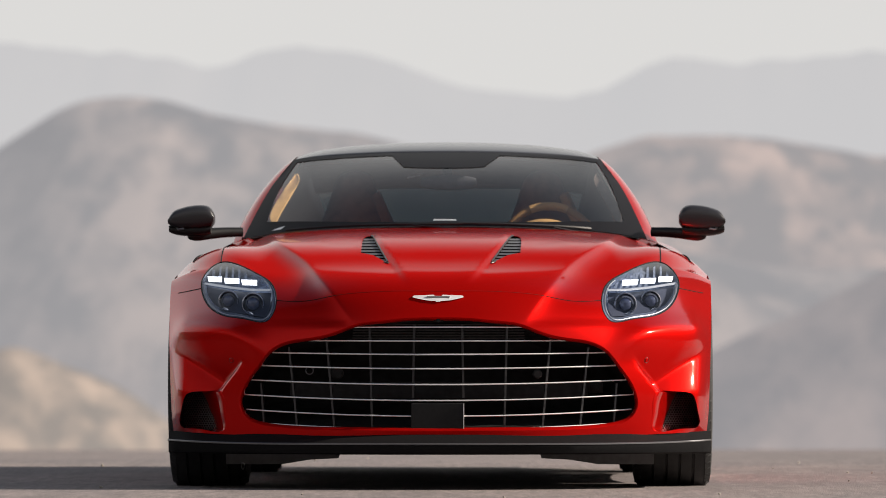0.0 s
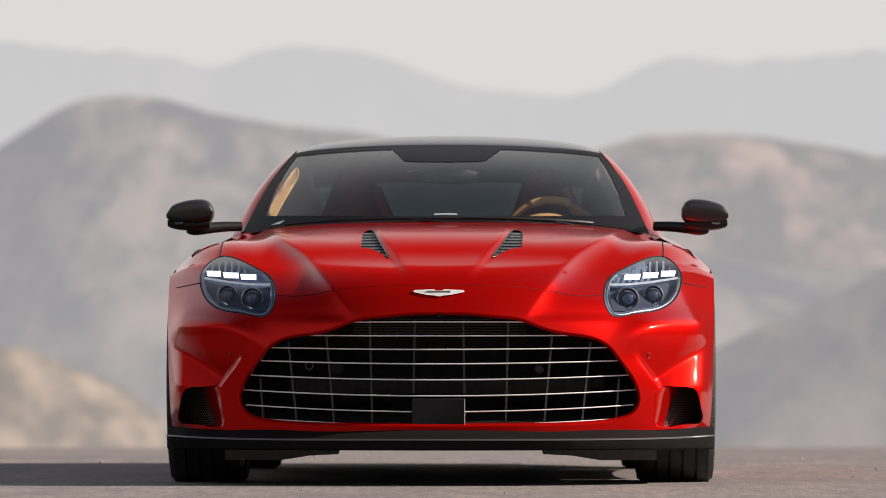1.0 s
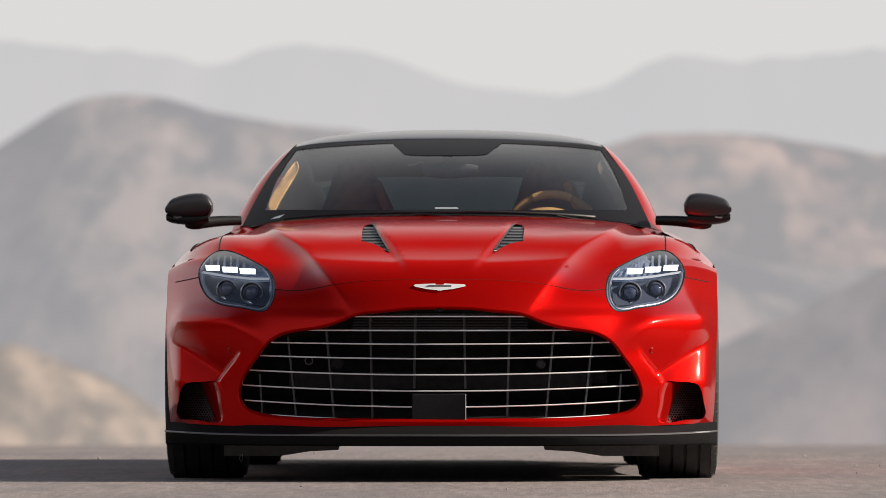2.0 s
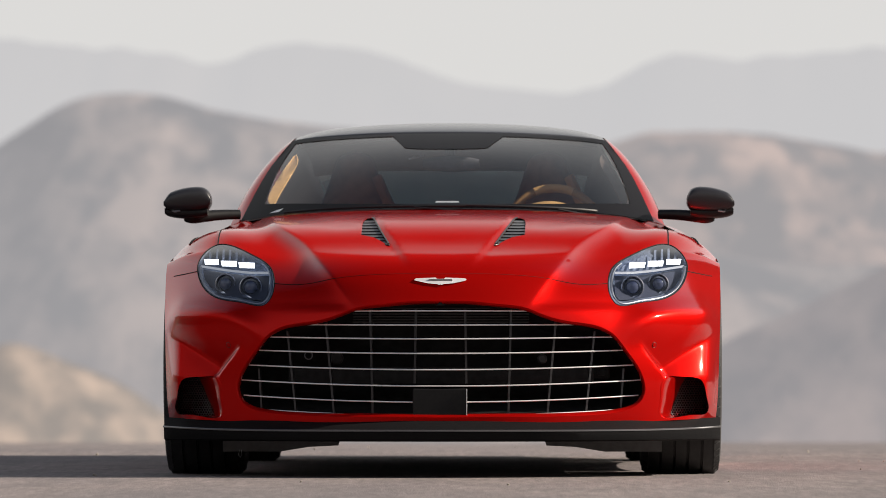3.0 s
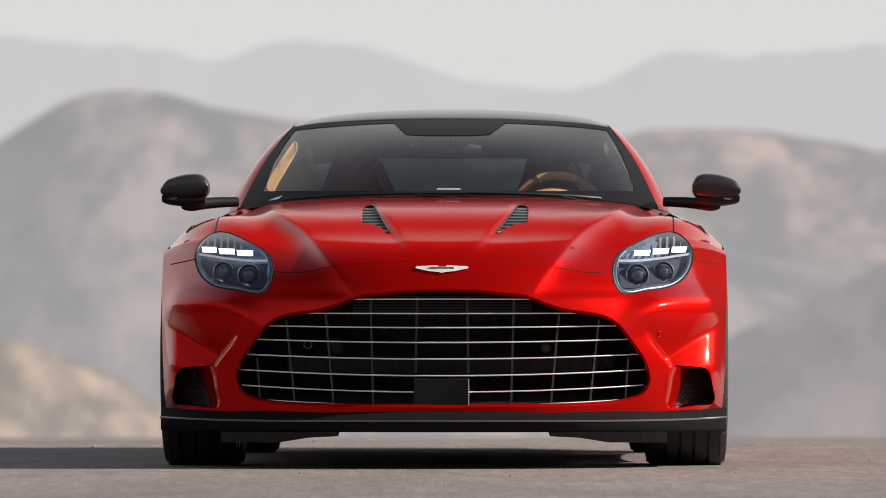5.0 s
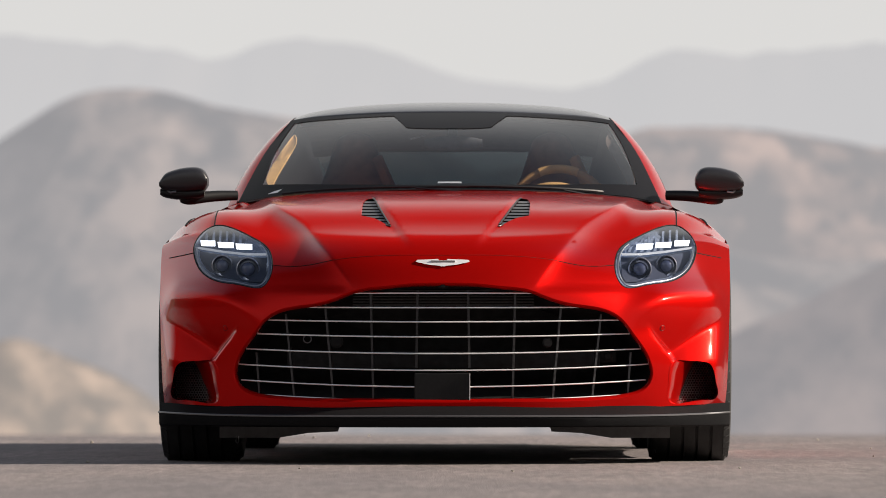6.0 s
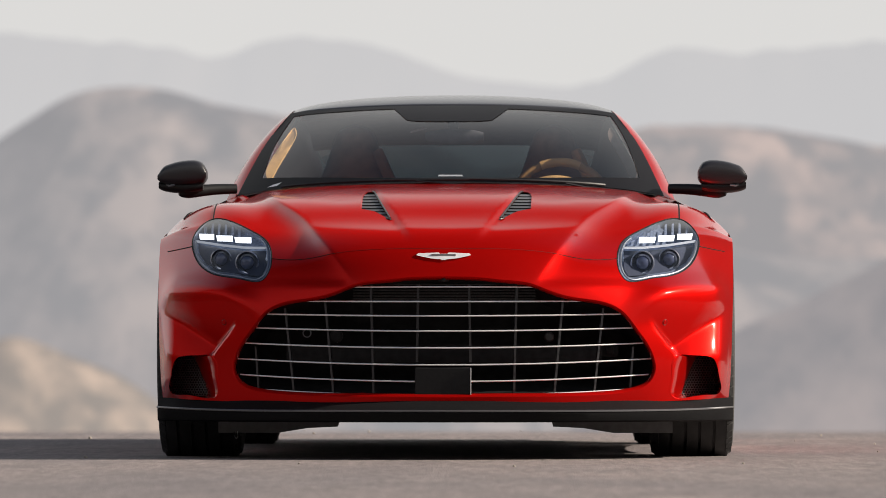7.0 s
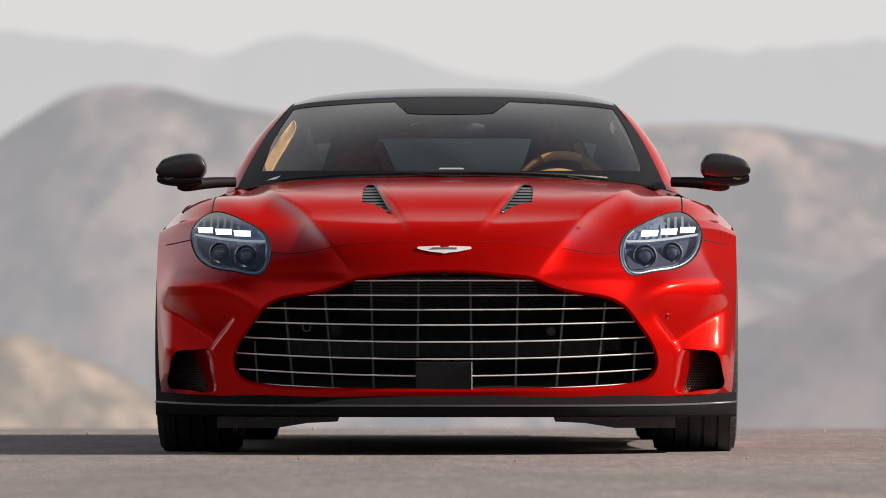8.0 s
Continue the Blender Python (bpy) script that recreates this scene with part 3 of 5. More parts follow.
def nose_panels():
    """Cuts one half of the nose along its outlines and gap lines, then makes bonnet, bumper and two wings."""
    na, nb = 74, 150
    ga, gb = np.meshgrid(np.linspace(0, 1, na), np.linspace(0, 1, nb), indexing="ij")
    g = np.stack([ga.ravel(), gb.ravel()], 1)
    holes = [AB["grille"], AB["lamp"], AB["intake"], AB["vent"]]
    lines = [(AB["grille"], False), (AB["lamp"], True), (AB["intake"], True), (AB["vent"], True), (AB["hood"], False), (AB["side"], False), (AB["wing"], False)] + [(AB["crease%d" % k], False) for k in range(4)] + [(AB["scoop%d" % k], False) for k in range(4)] + [(AB["brow%d" % k], False) for k in range(4)]
    keep = np.ones(len(g), bool)
    allp = np.vstack([l for l, _ in lines])
    rim = (g[:, 0] < 1e-9) | (g[:, 0] > 1 - 1e-9) | (g[:, 1] < 1e-9) | (g[:, 1] > 1 - 1e-9)
    for h in holes:
        keep &= ~inside(h, g) | rim
    for k in range(0, len(g), 500):
        d = ((g[k:k + 500, None] - allp[None]) * (1, 1.6)) ** 2
        keep[k:k + 500] &= d.sum(2).min(1) > .0048 ** 2
    keep |= rim & ~((g[:, 0] < 1e-9) & inside(np.vstack([AB["grille"] + (0, 0), [(-.5, .2)]]), g + (1e-5, 0)))
    g = g[keep]
    pts, edges = [tuple(q) for q in g], []
    for l, loop in lines:
        o = len(pts)
        pts += [tuple(q) for q in l]
        edges += [(o + i, o + i + 1) for i in range(len(l) - 1)] + ([(o + len(l) - 1, o)] if loop else [])
    out = delaunay_2d_cdt([Vector(p) for p in pts], edges, [], 0, 1e-6)
    q, tri = np.array([tuple(v) for v in out[0]]), np.array([tuple(f) for f in out[2]])
    mid = q[tri].mean(1)
    ok = np.ones(len(tri), bool)
    for h in holes:
        ok &= ~inside(h, mid)
    tri, mid = tri[ok], mid[ok]
    p, nrm = nose(q)
    # which panel: lines in (across, along) bound the bonnet
    bonnet_edge = np.vstack([AB["hood"], AB["side"], [(0, 1.0)]])
    is_bonnet = inside(bonnet_edge, mid)
    wing_edge = np.vstack([AB["hood"][-1:], AB["side"], [(1, 1.0)], AB["wing"][::-1] + (0, 0), AB["lamp"][2:3]])
    wing_edge[len(AB["side"]) + 2, 0] = 1.0
    is_wing = inside(wing_edge, mid) & ~is_bonnet
    for name, sel, both, label in (("bonnet", is_bonnet, True, ""), ("front_bumper", ~is_bonnet & ~is_wing, True, ""), ("front_wing", is_wing, False, "")):
        t = tri[sel]
        used = np.unique(t)
        back = np.zeros(len(q), int)
        back[used] = np.arange(len(used))
        v, m, f = p[used], nrm[used], back[t]
        # outward winding
        fn = np.cross(v[f[:, 1]] - v[f[:, 0]], v[f[:, 2]] - v[f[:, 0]])
        if (fn * m[f[:, 0]]).sum() < 0:
            f = f[:, ::-1]
        if (m[:, 1].mean() > 0 and name != "bonnet") or (name == "bonnet" and m[:, 2].mean() < 0):
            m, f = -m, f[:, ::-1]
        v2, m2, f2 = v * (-1, 1, 1), m * (-1, 1, 1), f[:, ::-1]
        if both:
            mesh_object(name, np.vstack([v, v2]), [tuple(int(i) for i in a) for a in np.vstack([f, f2 + len(v)])], PAINT, car, label, np.vstack([m, m2]))
        else:
            mesh_object(name, v, [tuple(int(i) for i in a) for a in f], PAINT, car, label, m)
            mesh_object(name, v2, [tuple(int(i) for i in a) for a in f2], PAINT, car, label, m2)


nose_panels()


def mirror(P):
    return np.asarray(P) * (-1, 1, 1)


def lip(bm, P, steps, closed=True):
    """A rim that turns in from an outline P: steps of (inwards in the front view, back)."""
    P = np.asarray(P)
    n = len(P)
    nxt, prv = np.roll(P, -1, 0), np.roll(P, 1, 0)
    if not closed:
        nxt[-1], prv[0] = P[-1], P[0]
    t = (nxt - prv)[:, (0, 2)]
    t /= np.linalg.norm(t, axis=1)[:, None] + 1e-12
    inn = np.stack([-t[:, 1], t[:, 0]], 1)
    c = P[:, (0, 2)].mean(0)
    if ((c - P[:, (0, 2)]) * inn).sum() < 0:
        inn = -inn
    rings = []
    for i_, back_ in steps:
        q = P.copy()
        q[:, 0] += inn[:, 0] * i_
        q[:, 2] += inn[:, 1] * i_
        q[:, 1] += back_
        rings.append([bm.verts.new(tuple(v)) for v in q])
    for a, b in zip(rings, rings[1:]):
        for i in range(n if closed else n - 1):
            j = (i + 1) % n
            bm.faces.new((a[i], a[j], b[j], b[i]))
    bmesh.ops.recalc_face_normals(bm, faces=bm.faces)
    return rings


def fill_back(bm, ring):
    c = bm.verts.new(sum((v.co for v in ring), Vector()) / len(ring))
    for i in range(len(ring)):
        bm.faces.new((ring[i], ring[(i + 1) % len(ring)], c))


# gap lines between the panels: dark tubes stand in for the shade of open gaps
def gap_line(name, ab, side, width=0.0035, mat=VOID):
    p, m = nose(ab)
    p = p + m * 0.0005 * (1 if m[:, 1].mean() < .3 and m[:, 2].mean() > -.3 else -1)
    bm = bmesh.new()
    tube(bm, p * (side, 1, 1), width / 2, 6)
    part(name, bm, mat, car)


for side in (1, -1):
    gap_line("bonnet_gap", AB["hood"][:23], side, .0012, GAP_RED)
    gap_line("bonnet_gap", AB["hood"][22:], side, .0024)
    gap_line("bonnet_gap", AB["side"], side, .0045)
    gap_line("wing_gap", AB["wing"][:-2], side, .003)
    gap_line("wing_gap", np.linspace(*find(WING_TOP), 20), side, .008)

# grille: rim, dark duct, slats, fins, radar plate
g3 = nose(AB["grille"])[0]
g3 = np.vstack([g3, mirror(g3[-2:0:-1])])
bm = bmesh.new()
lip(bm, g3, [(0, 0), (.005, .003), (.009, .010), (.011, .022), (.012, .05)])
part("grille_rim", bm, PAINT, car)
bm = bmesh.new()
r = lip(bm, g3, [(.012, .05), (.013, .12), (.05, .30)])
fill_back(bm, r[-1])
part("grille_duct", bm, VOID, car)
grille_poly = g3[:, (0, 2)]


def grille_y(x):
    return -.885 + .44 * abs(x) ** 2.0 - .05 * abs(x) ** 4


grille = new("grille")
grille.parent = car
tagged(grille, "wide black grille with thin chrome slats")
for z0, half, bow in ((.565, .306, .000), (.517, .468, .004), (.470, .588, .010), (.4205, .632, .014), (.3655, .669, .018), (.310, .686, .021), (.2555, .672, .024), (.2095, .630, .026)):
    spans = [(-half, half)] if abs(z0 - .2555) > .001 else [(-half, -.094), (.090, half)]
    for a, b in spans:
        xs = np.linspace(a, b, 36)
        bm = bmesh.new()
        tube(bm, [(x, grille_y(x) + .016, z0 + bow * (abs(x) / .69) ** 2) for x in xs], .0033, 8, squash=.8)
        part("grille_slat", bm, CHROME, grille)
for x0, x1, top in ((.083, .090, .575), (.240, .230, .57), (.398, .362, .545), (.535, .493, .49), (.640, .611, .36)):
    for side in (1, -1):
        bm = bmesh.new()
        pts = []
        for z in np.linspace(top, .205, 14):
            k = (z - .205) / (.60 - .205)
            x = x1 + (x0 - x1) * k
            pts.append((side * x, grille_y(x) + .034, z + .012 * (x / .69) ** 2))
        if x0 < .1:
            pts = [q for q in pts if q[2] > .30]
        # flat-faced bars that follow the bow of the grille
        for q in pts:
            t_ = Vector((1, side * (.88 * abs(q[0]) - .2 * abs(q[0]) ** 3), 0)).normalized() * .0036
            b_ = Vector((-t_.y, t_.x, 0)).normalized() * .010
            q = Vector(q)
            bm.verts.ensure_lookup_table()
            ring = [bm.verts.new(v) for v in (q - t_, q + t_, q + t_ + b_, q - t_ + b_)]
            if len(bm.verts) > 4:
                bm.verts.ensure_lookup_table()
                old = bm.verts[-8:-4]
                for i in range(4):
                    bm.faces.new((old[i], old[(i + 1) % 4], ring[(i + 1) % 4], ring[i]))
        bmesh.ops.recalc_face_normals(bm, faces=bm.faces)
        part("grille_fin", bm, FIN_GREY, grille, smooth=False)
bm = bmesh.new()
box(bm, (-.094, -.872, .208), (.090, -.850, .302), .004)
part("radar_plate", bm, PLATE, grille, "plain dark sensor plate", smooth=False)
bm = bmesh.new()
box(bm, (.0875, -.876, .212), (.0905, -.866, .300))
part("plate_trim", bm, CHROME, grille)
# things seen in the duct: cooler blades, cross beam, sensor pods
for k in range(9):
    bm = bmesh.new()
    box(bm, (-.30, -.74, .515 + k * .0095), (.30, -.72, .5195 + k * .0095))
    part("cooler_blade", bm, SATIN_BLACK, grille)
bm = bmesh.new()
box(bm, (-.52, -.70, .315), (.52, -.66, .375), .006)
part("cross_beam", bm, VOID, grille)
for x, z, r_, mat in ((-.355, .405, .022, VOID), (.345, .402, .017, SATIN_BLACK)):
    bm = bmesh.new()
    lathe(bm, [(-.03, 0), (-.03, r_ * .7), (-.024, r_), (.03, r_), (.03, 0)], 20, (x, -.72, z), "y", False)
    part("sensor_pod", bm, mat, grille)
bm = bmesh.new()
tube(bm, [(-.452 + .013 * math.cos(a), -.70, .414 + .013 * math.sin(a)) for a in np.arange(20) * math.pi / 10], .0022, 6, closed=True)
part("tow_eye", bm, GREY_PLASTIC, grille)
bm = bmesh.new()
box(bm, (.505, -.60, .335), (.575, -.57, .372), .004)
box(bm, (.535, -.615, .345), (.560, -.598, .366), .003)
part("sensor_bracket", bm, PLATE, grille)

# small camera tucked under the upper edge of the grille
bm = bmesh.new()
lathe(bm, [(-.010, .0005), (-.010, .004), (-.006, .0075), (.02, .0075)], 16, (.0, -.872, .588), "y", False)
box(bm, (-.016, -.868, .583), (.016, -.850, .594), .002)
part("front_camera", bm, PLATE, grille)

# side air intakes
for side in (1, -1):
    i3 = nose(AB["intake"])[0] * (side, 1, 1)
    bm = bmesh.new()
    # painted walls that close in on the mesh, far in on the inner side
    end = i3.copy()
    inner = np.interp(end[:, 2], [.215, .33], [.785, .826])
    ex = inner + (.910 - inner) * np.clip((np.abs(end[:, 0]) - .746) / (.917 - .746), 0, 1)
    soft_side = step(0, 1, np.clip((.80 - np.abs(end[:, 0])) / .05, 0, 1))[:, None]
    end = np.stack([side * ex, -.555 + 1.15 * (ex - .77), .270 + (end[:, 2] - .270) * .93], 1)
    rings = []
    for s_ in (0, .03, .08, .16, .27, .4, .55, .7, .85, 1.0):
        q = i3 + (end - i3) * np.concatenate([s_ + 0 * soft_side, s_ ** (1 + .7 * soft_side), s_ + 0 * soft_side], 1)
        rings.append([bm.verts.new(tuple(v)) for v in q])
    for a, b in zip(rings, rings[1:]):
        for i in range(len(a)):
            bm.faces.new((a[i], a[(i + 1) % len(a)], b[(i + 1) % len(a)], b[i]))
    bmesh.ops.recalc_face_normals(bm, faces=bm.faces)
    part("intake_rim", bm, PAINT, car)
    bm = bmesh.new()
    r = lip(bm, end, [(.0, .001), (.004, .05), (.02, .12)])
    fill_back(bm, r[-1])
    part("intake_duct", bm, VOID, car)
    # honeycomb mesh in the duct
    bm = bmesh.new()
    poly = end[:, (0, 2)]
    pitch_ = .0092
    for i in range(20):
        for j in range(20):
            x = .76 + pitch_ * (i + .5 * (j % 2))
            z = .195 + pitch_ * .87 * j
            if inside(poly, [(side * x, z)])[0]:
                yy = -.557 + 1.15 * (x - .77)
                ring = []
                for rr in (.0053, .0038):
                    ring.append([bm.verts.new((side * (x + rr * math.sin(a)), yy + 1.15 * rr * math.sin(a), z + rr * math.cos(a))) for a in np.arange(6) * math.pi / 3])
                for k in range(6):
                    bm.faces.new((ring[0][k], ring[0][(k + 1) % 6], ring[1][(k + 1) % 6], ring[1][k]))
    part("intake_mesh", bm, MESH_GREY, car, "dark honeycomb mesh", smooth=False)

# bonnet vents
for side in (1, -1):
    v3 = nose(AB["vent"])[0] * (side, 1, 1)
    bm = bmesh.new()
    lip(bm, v3, [(0, 0), (.0015, .004), (.002, .03)])
    part("vent_rim", bm, PAINT, car)
    bm = bmesh.new()
    low = v3 + (0, .02, -.03)
    vs = [bm.verts.new(tuple(q)) for q in low]
    fill_back(bm, vs)
    tray = part("vent_tray", bm, VOID, car)
    for k in range(8):
        z = .808 + k * .0118
        cut = [q for q in np.linspace(.17, .30, 60) if inside(vent_xz, [(q, z)])[0]]
        if len(cut) < 2:
            continue
        a, b = cut[0], cut[-1]
        p = nose_point(find([(a, z), (b, z), (b, z + .004), (a, z + .004)]))
        p[:, 2] -= (.006, .006, .003, .003)
        bm = bmesh.new()
        vs = [bm.verts.new((side * c[0], c[1], c[2])) for c in p]
        bm.faces.new(vs)
        vs2 = [bm.verts.new(v.co + Vector((0, .004, -.004))) for v in vs]
        bm.faces.new(vs2[::-1])
        for i in range(4):
            bm.faces.new((vs[i], vs[(i + 1) % 4], vs2[(i + 1) % 4], vs2[i]))
        bmesh.ops.recalc_face_normals(bm, faces=bm.faces)
        part("vent_louvre", bm, LOUVRE, tray, smooth=False)
    bm = bmesh.new()
    inner = [q for q in v3 if abs(q[0]) < .262 and abs(q[0]) <= .181 + (q[2] - .792) * .70 + .012]
    inner = sorted(inner, key=lambda q: q[2])
    if len(inner) > 3:
        tube(bm, np.array(inner) + (0, -.002, .001), .003, 6)
    part("vent_trim", bm, SATIN_BLACK, tray)

# ---------------------------------------------------------------- splitter and underbody
def strip(name, xs, section, mat, parent, label=""):
    """A bar across the car: section(x) gives its outline of (y, z) there."""
    rings = np.array([[(x, y, z) for y, z in section(x)] for x in xs])
    n = rings.shape[1]
    f = []
    for i in range(len(xs) - 1):
        for j in range(n):
            a, b = i * n + j, i * n + (j + 1) % n
            f.append((a, b, b + n, a + n))
    f += [tuple(range(n))[::-1], tuple(range((len(xs) - 1) * n, len(xs) * n))]
    bm = bmesh.new()
    vs = [bm.verts.new(tuple(v)) for v in rings.reshape(-1, 3)]
    for q in f:
        bm.faces.new([vs[i] for i in q])
    bmesh.ops.recalc_face_normals(bm, faces=bm.faces)
    return part(name, bm, mat, parent, label)


def lead(x):
    """Plan curve of the chin: how far forward the splitter stands at x."""
    x = abs(x)
    return -.915 + .36 * x ** 2 + .16 * x ** 6


def splitter_section(x):
    y = lead(x)
    lift = .010 * (abs(x) / .96) ** 6
    return [(y + .03, .192 + lift), (y - .005, .168 + lift), (y - .022, .160 + lift), (y - .024, .152 + lift), (y - .012, .128), (y + .05, .122), (y + .25, .122), (y + .25, .19)]


strip("splitter", np.linspace(-.957, .957, 61), splitter_section, CARBON, car, "dark carbon splitter under the nose")
# thin grey strip put in for the highlight along the splitter's edge
strip("splitter_edge", np.linspace(-.960, .960, 61), lambda x: [(lead(x) - .0235, .163 + .010 * (abs(x) / .96) ** 6), (lead(x) - .0265, .1605 + .010 * (abs(x) / .96) ** 6), (lead(x) - .0265, .157 + .010 * (abs(x) / .96) ** 6), (lead(x) - .020, .156 + .010 * (abs(x) / .96) ** 6)], EDGE_GREY, car)
DEFLECTOR_GREY = material("deflector_grey", (0.12, 0.12, 0.125), 0.5, 0.0, 0.0, 0.15, 40.0)
for side in (1, -1):
    bm = bmesh.new()
    out = [(.758, .110), (.758, .082), (.56, .082), (.46, .098), (.36, .103), (.355, .118), (.46, .121), (.60, .126), (.758, .126)]
    a = [bm.verts.new((side * x, -.40, z)) for x, z in out]
    b = [bm.verts.new((side * x, -.34, z)) for x, z in out]
    bm.faces.new(a)
    bm.faces.new(b[::-1])
    for i in range(len(out)):
        j = (i + 1) % len(out)
        bm.faces.new((a[i], a[j], b[j], b[i]))
    bmesh.ops.recalc_face_normals(bm, faces=bm.faces)
    part("air_deflector", bm, DEFLECTOR_GREY, car, smooth=False)
bm = bmesh.new()
box(bm, (-.66, -.70, .122), (.66, 3.6, .135), .004)
part("floor_pan", bm, SATIN_BLACK, car)

# ---------------------------------------------------------------- wheels
TYRE_R = .362


def wheel(x, y, width, side):
    """A tyre with tread grooves on a black spoked rim, with disc and caliper."""
    hub = new("wheel")
    hub.parent = car
    hub.location = (x, y, TYRE_R)
    h = width / 2
    prof = [(-h * .93, .275), (-h, .30), (-h, .325), (-h * .96, .345), (-h * .86, TYRE_R - .004)]
    grooves = (-.52, -.17, .17, .52)
    for g in grooves:
        prof += [(h * g - .005, TYRE_R), (h * g - .004, TYRE_R - .009), (h * g + .004, TYRE_R - .009), (h * g + .005, TYRE_R)]
    prof += [(h * .86, TYRE_R - .004), (h * .96, .345), (h, .325), (h, .30), (h * .93, .275)]
    bm = bmesh.new()
    lathe(bm, prof, 96)
    for v in bm.verts:
        if v.co.z < -TYRE_R + .011:
            v.co.z = -TYRE_R
    part("tyre", bm, RUBBER, hub)
    # shoulder blocks on the outer edge
    bm = bmesh.new()
    for k in range(60):
        a = k * 2 * math.pi / 60
        for e in (-1, 1):
            m = Matrix.Rotation(a, 4, "X") @ Matrix.Translation((e * h * .88, 0, .352))
            bmesh.ops.create_cube(bm, size=1, matrix=m @ Matrix.Rotation(e * .5, 4, "Y") @ Matrix.Diagonal((h * .16, .030, .008, 1)))
    tagged(part("tread_block", bm, RUBBER, hub, smooth=False), kind="stuff")
    bm = bmesh.new()
    lathe(bm, [(-h * .9, .272), (-h * .9, .262), (h * .3, .235), (h * .9, .262), (h * .9, .275), (h * .5, .270)], 64)
    rim = part("rim", bm, GLOSS_BLACK, hub)
    bm = bmesh.new()
    for k in range(10):
        a = k * math.pi / 5
        m = Matrix.Rotation(a, 4, "X")
        vs = []
        for r_, w_, d_ in ((.05, .022, .70), (.15, .014, .62), (.262, .020, .86)):
            for s in (-1, 1):
                for q in (0, -.022):
                    vs.append(bm.verts.new(m @ Vector((side * (h * d_ + q), s * w_, r_))))
        for i in (0, 4):
            for q in ((0, 1, 5, 4), (2, 6, 7, 3), (0, 4, 6, 2), (1, 3, 7, 5)):
                bm.faces.new([vs[i + j] for j in q])
    bmesh.ops.recalc_face_normals(bm, faces=bm.faces)
    part("spoke", bm, GLOSS_BLACK, rim, smooth=False)
    bm = bmesh.new()
    lathe(bm, [(side * h * .72, 0), (side * h * .72, .045), (side * h * .3, .06), (side * h * .3, 0)], 24, closed=False)
    part("hub_cap", bm, SATIN_BLACK, rim)
    bm = bmesh.new()
    lathe(bm, [(side * h * .15, .06), (side * h * .15, .195), (side * h * -.1, .195), (side * h * -.1, .06)], 48)
    part("brake_disc", bm, DISC, hub)
    bm = bmesh.new()
    box(bm, (side * h * .0 - .05, -.06 - .14, .05), (side * h * .0 + .05, .06 - .14, .20), .012)
    part("brake_caliper", bm, RED_LAMP, hub)


for side in (1, -1):
    wheel(side * .829, 0, .278, side)
    wheel(side * .840, 2.885, .325, side)


# ---------------------------------------------------------------- flanks, tail and cabin
side_rows_y = [-.02, .22, .52, .97, 1.5, 2.0, 2.45, 2.885, 3.3, 3.7, 3.9]
SIDE_TOP_X = [.966, .965, .960, .943, .945, .95, .975, .992, .97, .89, .80]
SIDE_TOP_Z = [.735, .757, .768, .778, .787, .795, .803, .81, .81, .81, .81]
SIDE_MID_X = [.963, .960, .954, .936, .93, .935, .965, .995, .965, .88, .80]
SIDE_LOW_X = [.943, .934, .916, .880, .875, .885, .93, .975, .93, .82, .74]
SIDE_LOW_Z = [.17, .17, .165, .16, .16, .16, .165, .17, .19, .26, .30]


def flank(u, v):
    """Points of the body side at length u (metres from the axle) and height share v."""
    k = side_rows_y
    tx, tz, mx, lx, lz = (spline(k, a)(u) for a in (SIDE_TOP_X, SIDE_TOP_Z, SIDE_MID_X, SIDE_LOW_X, SIDE_LOW_Z))
    z = lz + (tz - lz) * v
    x = np.where(v > .5, mx + (tx - mx) * (2 * v - 1), lx + (mx - lx) * np.sin(np.clip(2 * v, 0, 1) * math.pi / 2))
    door = -.018 * np.exp(-((u - 1.2) / .6) ** 2) * np.exp(-((v - .35) / .22) ** 2)
    return np.stack([x + door, u + 0 * x, z], -1)


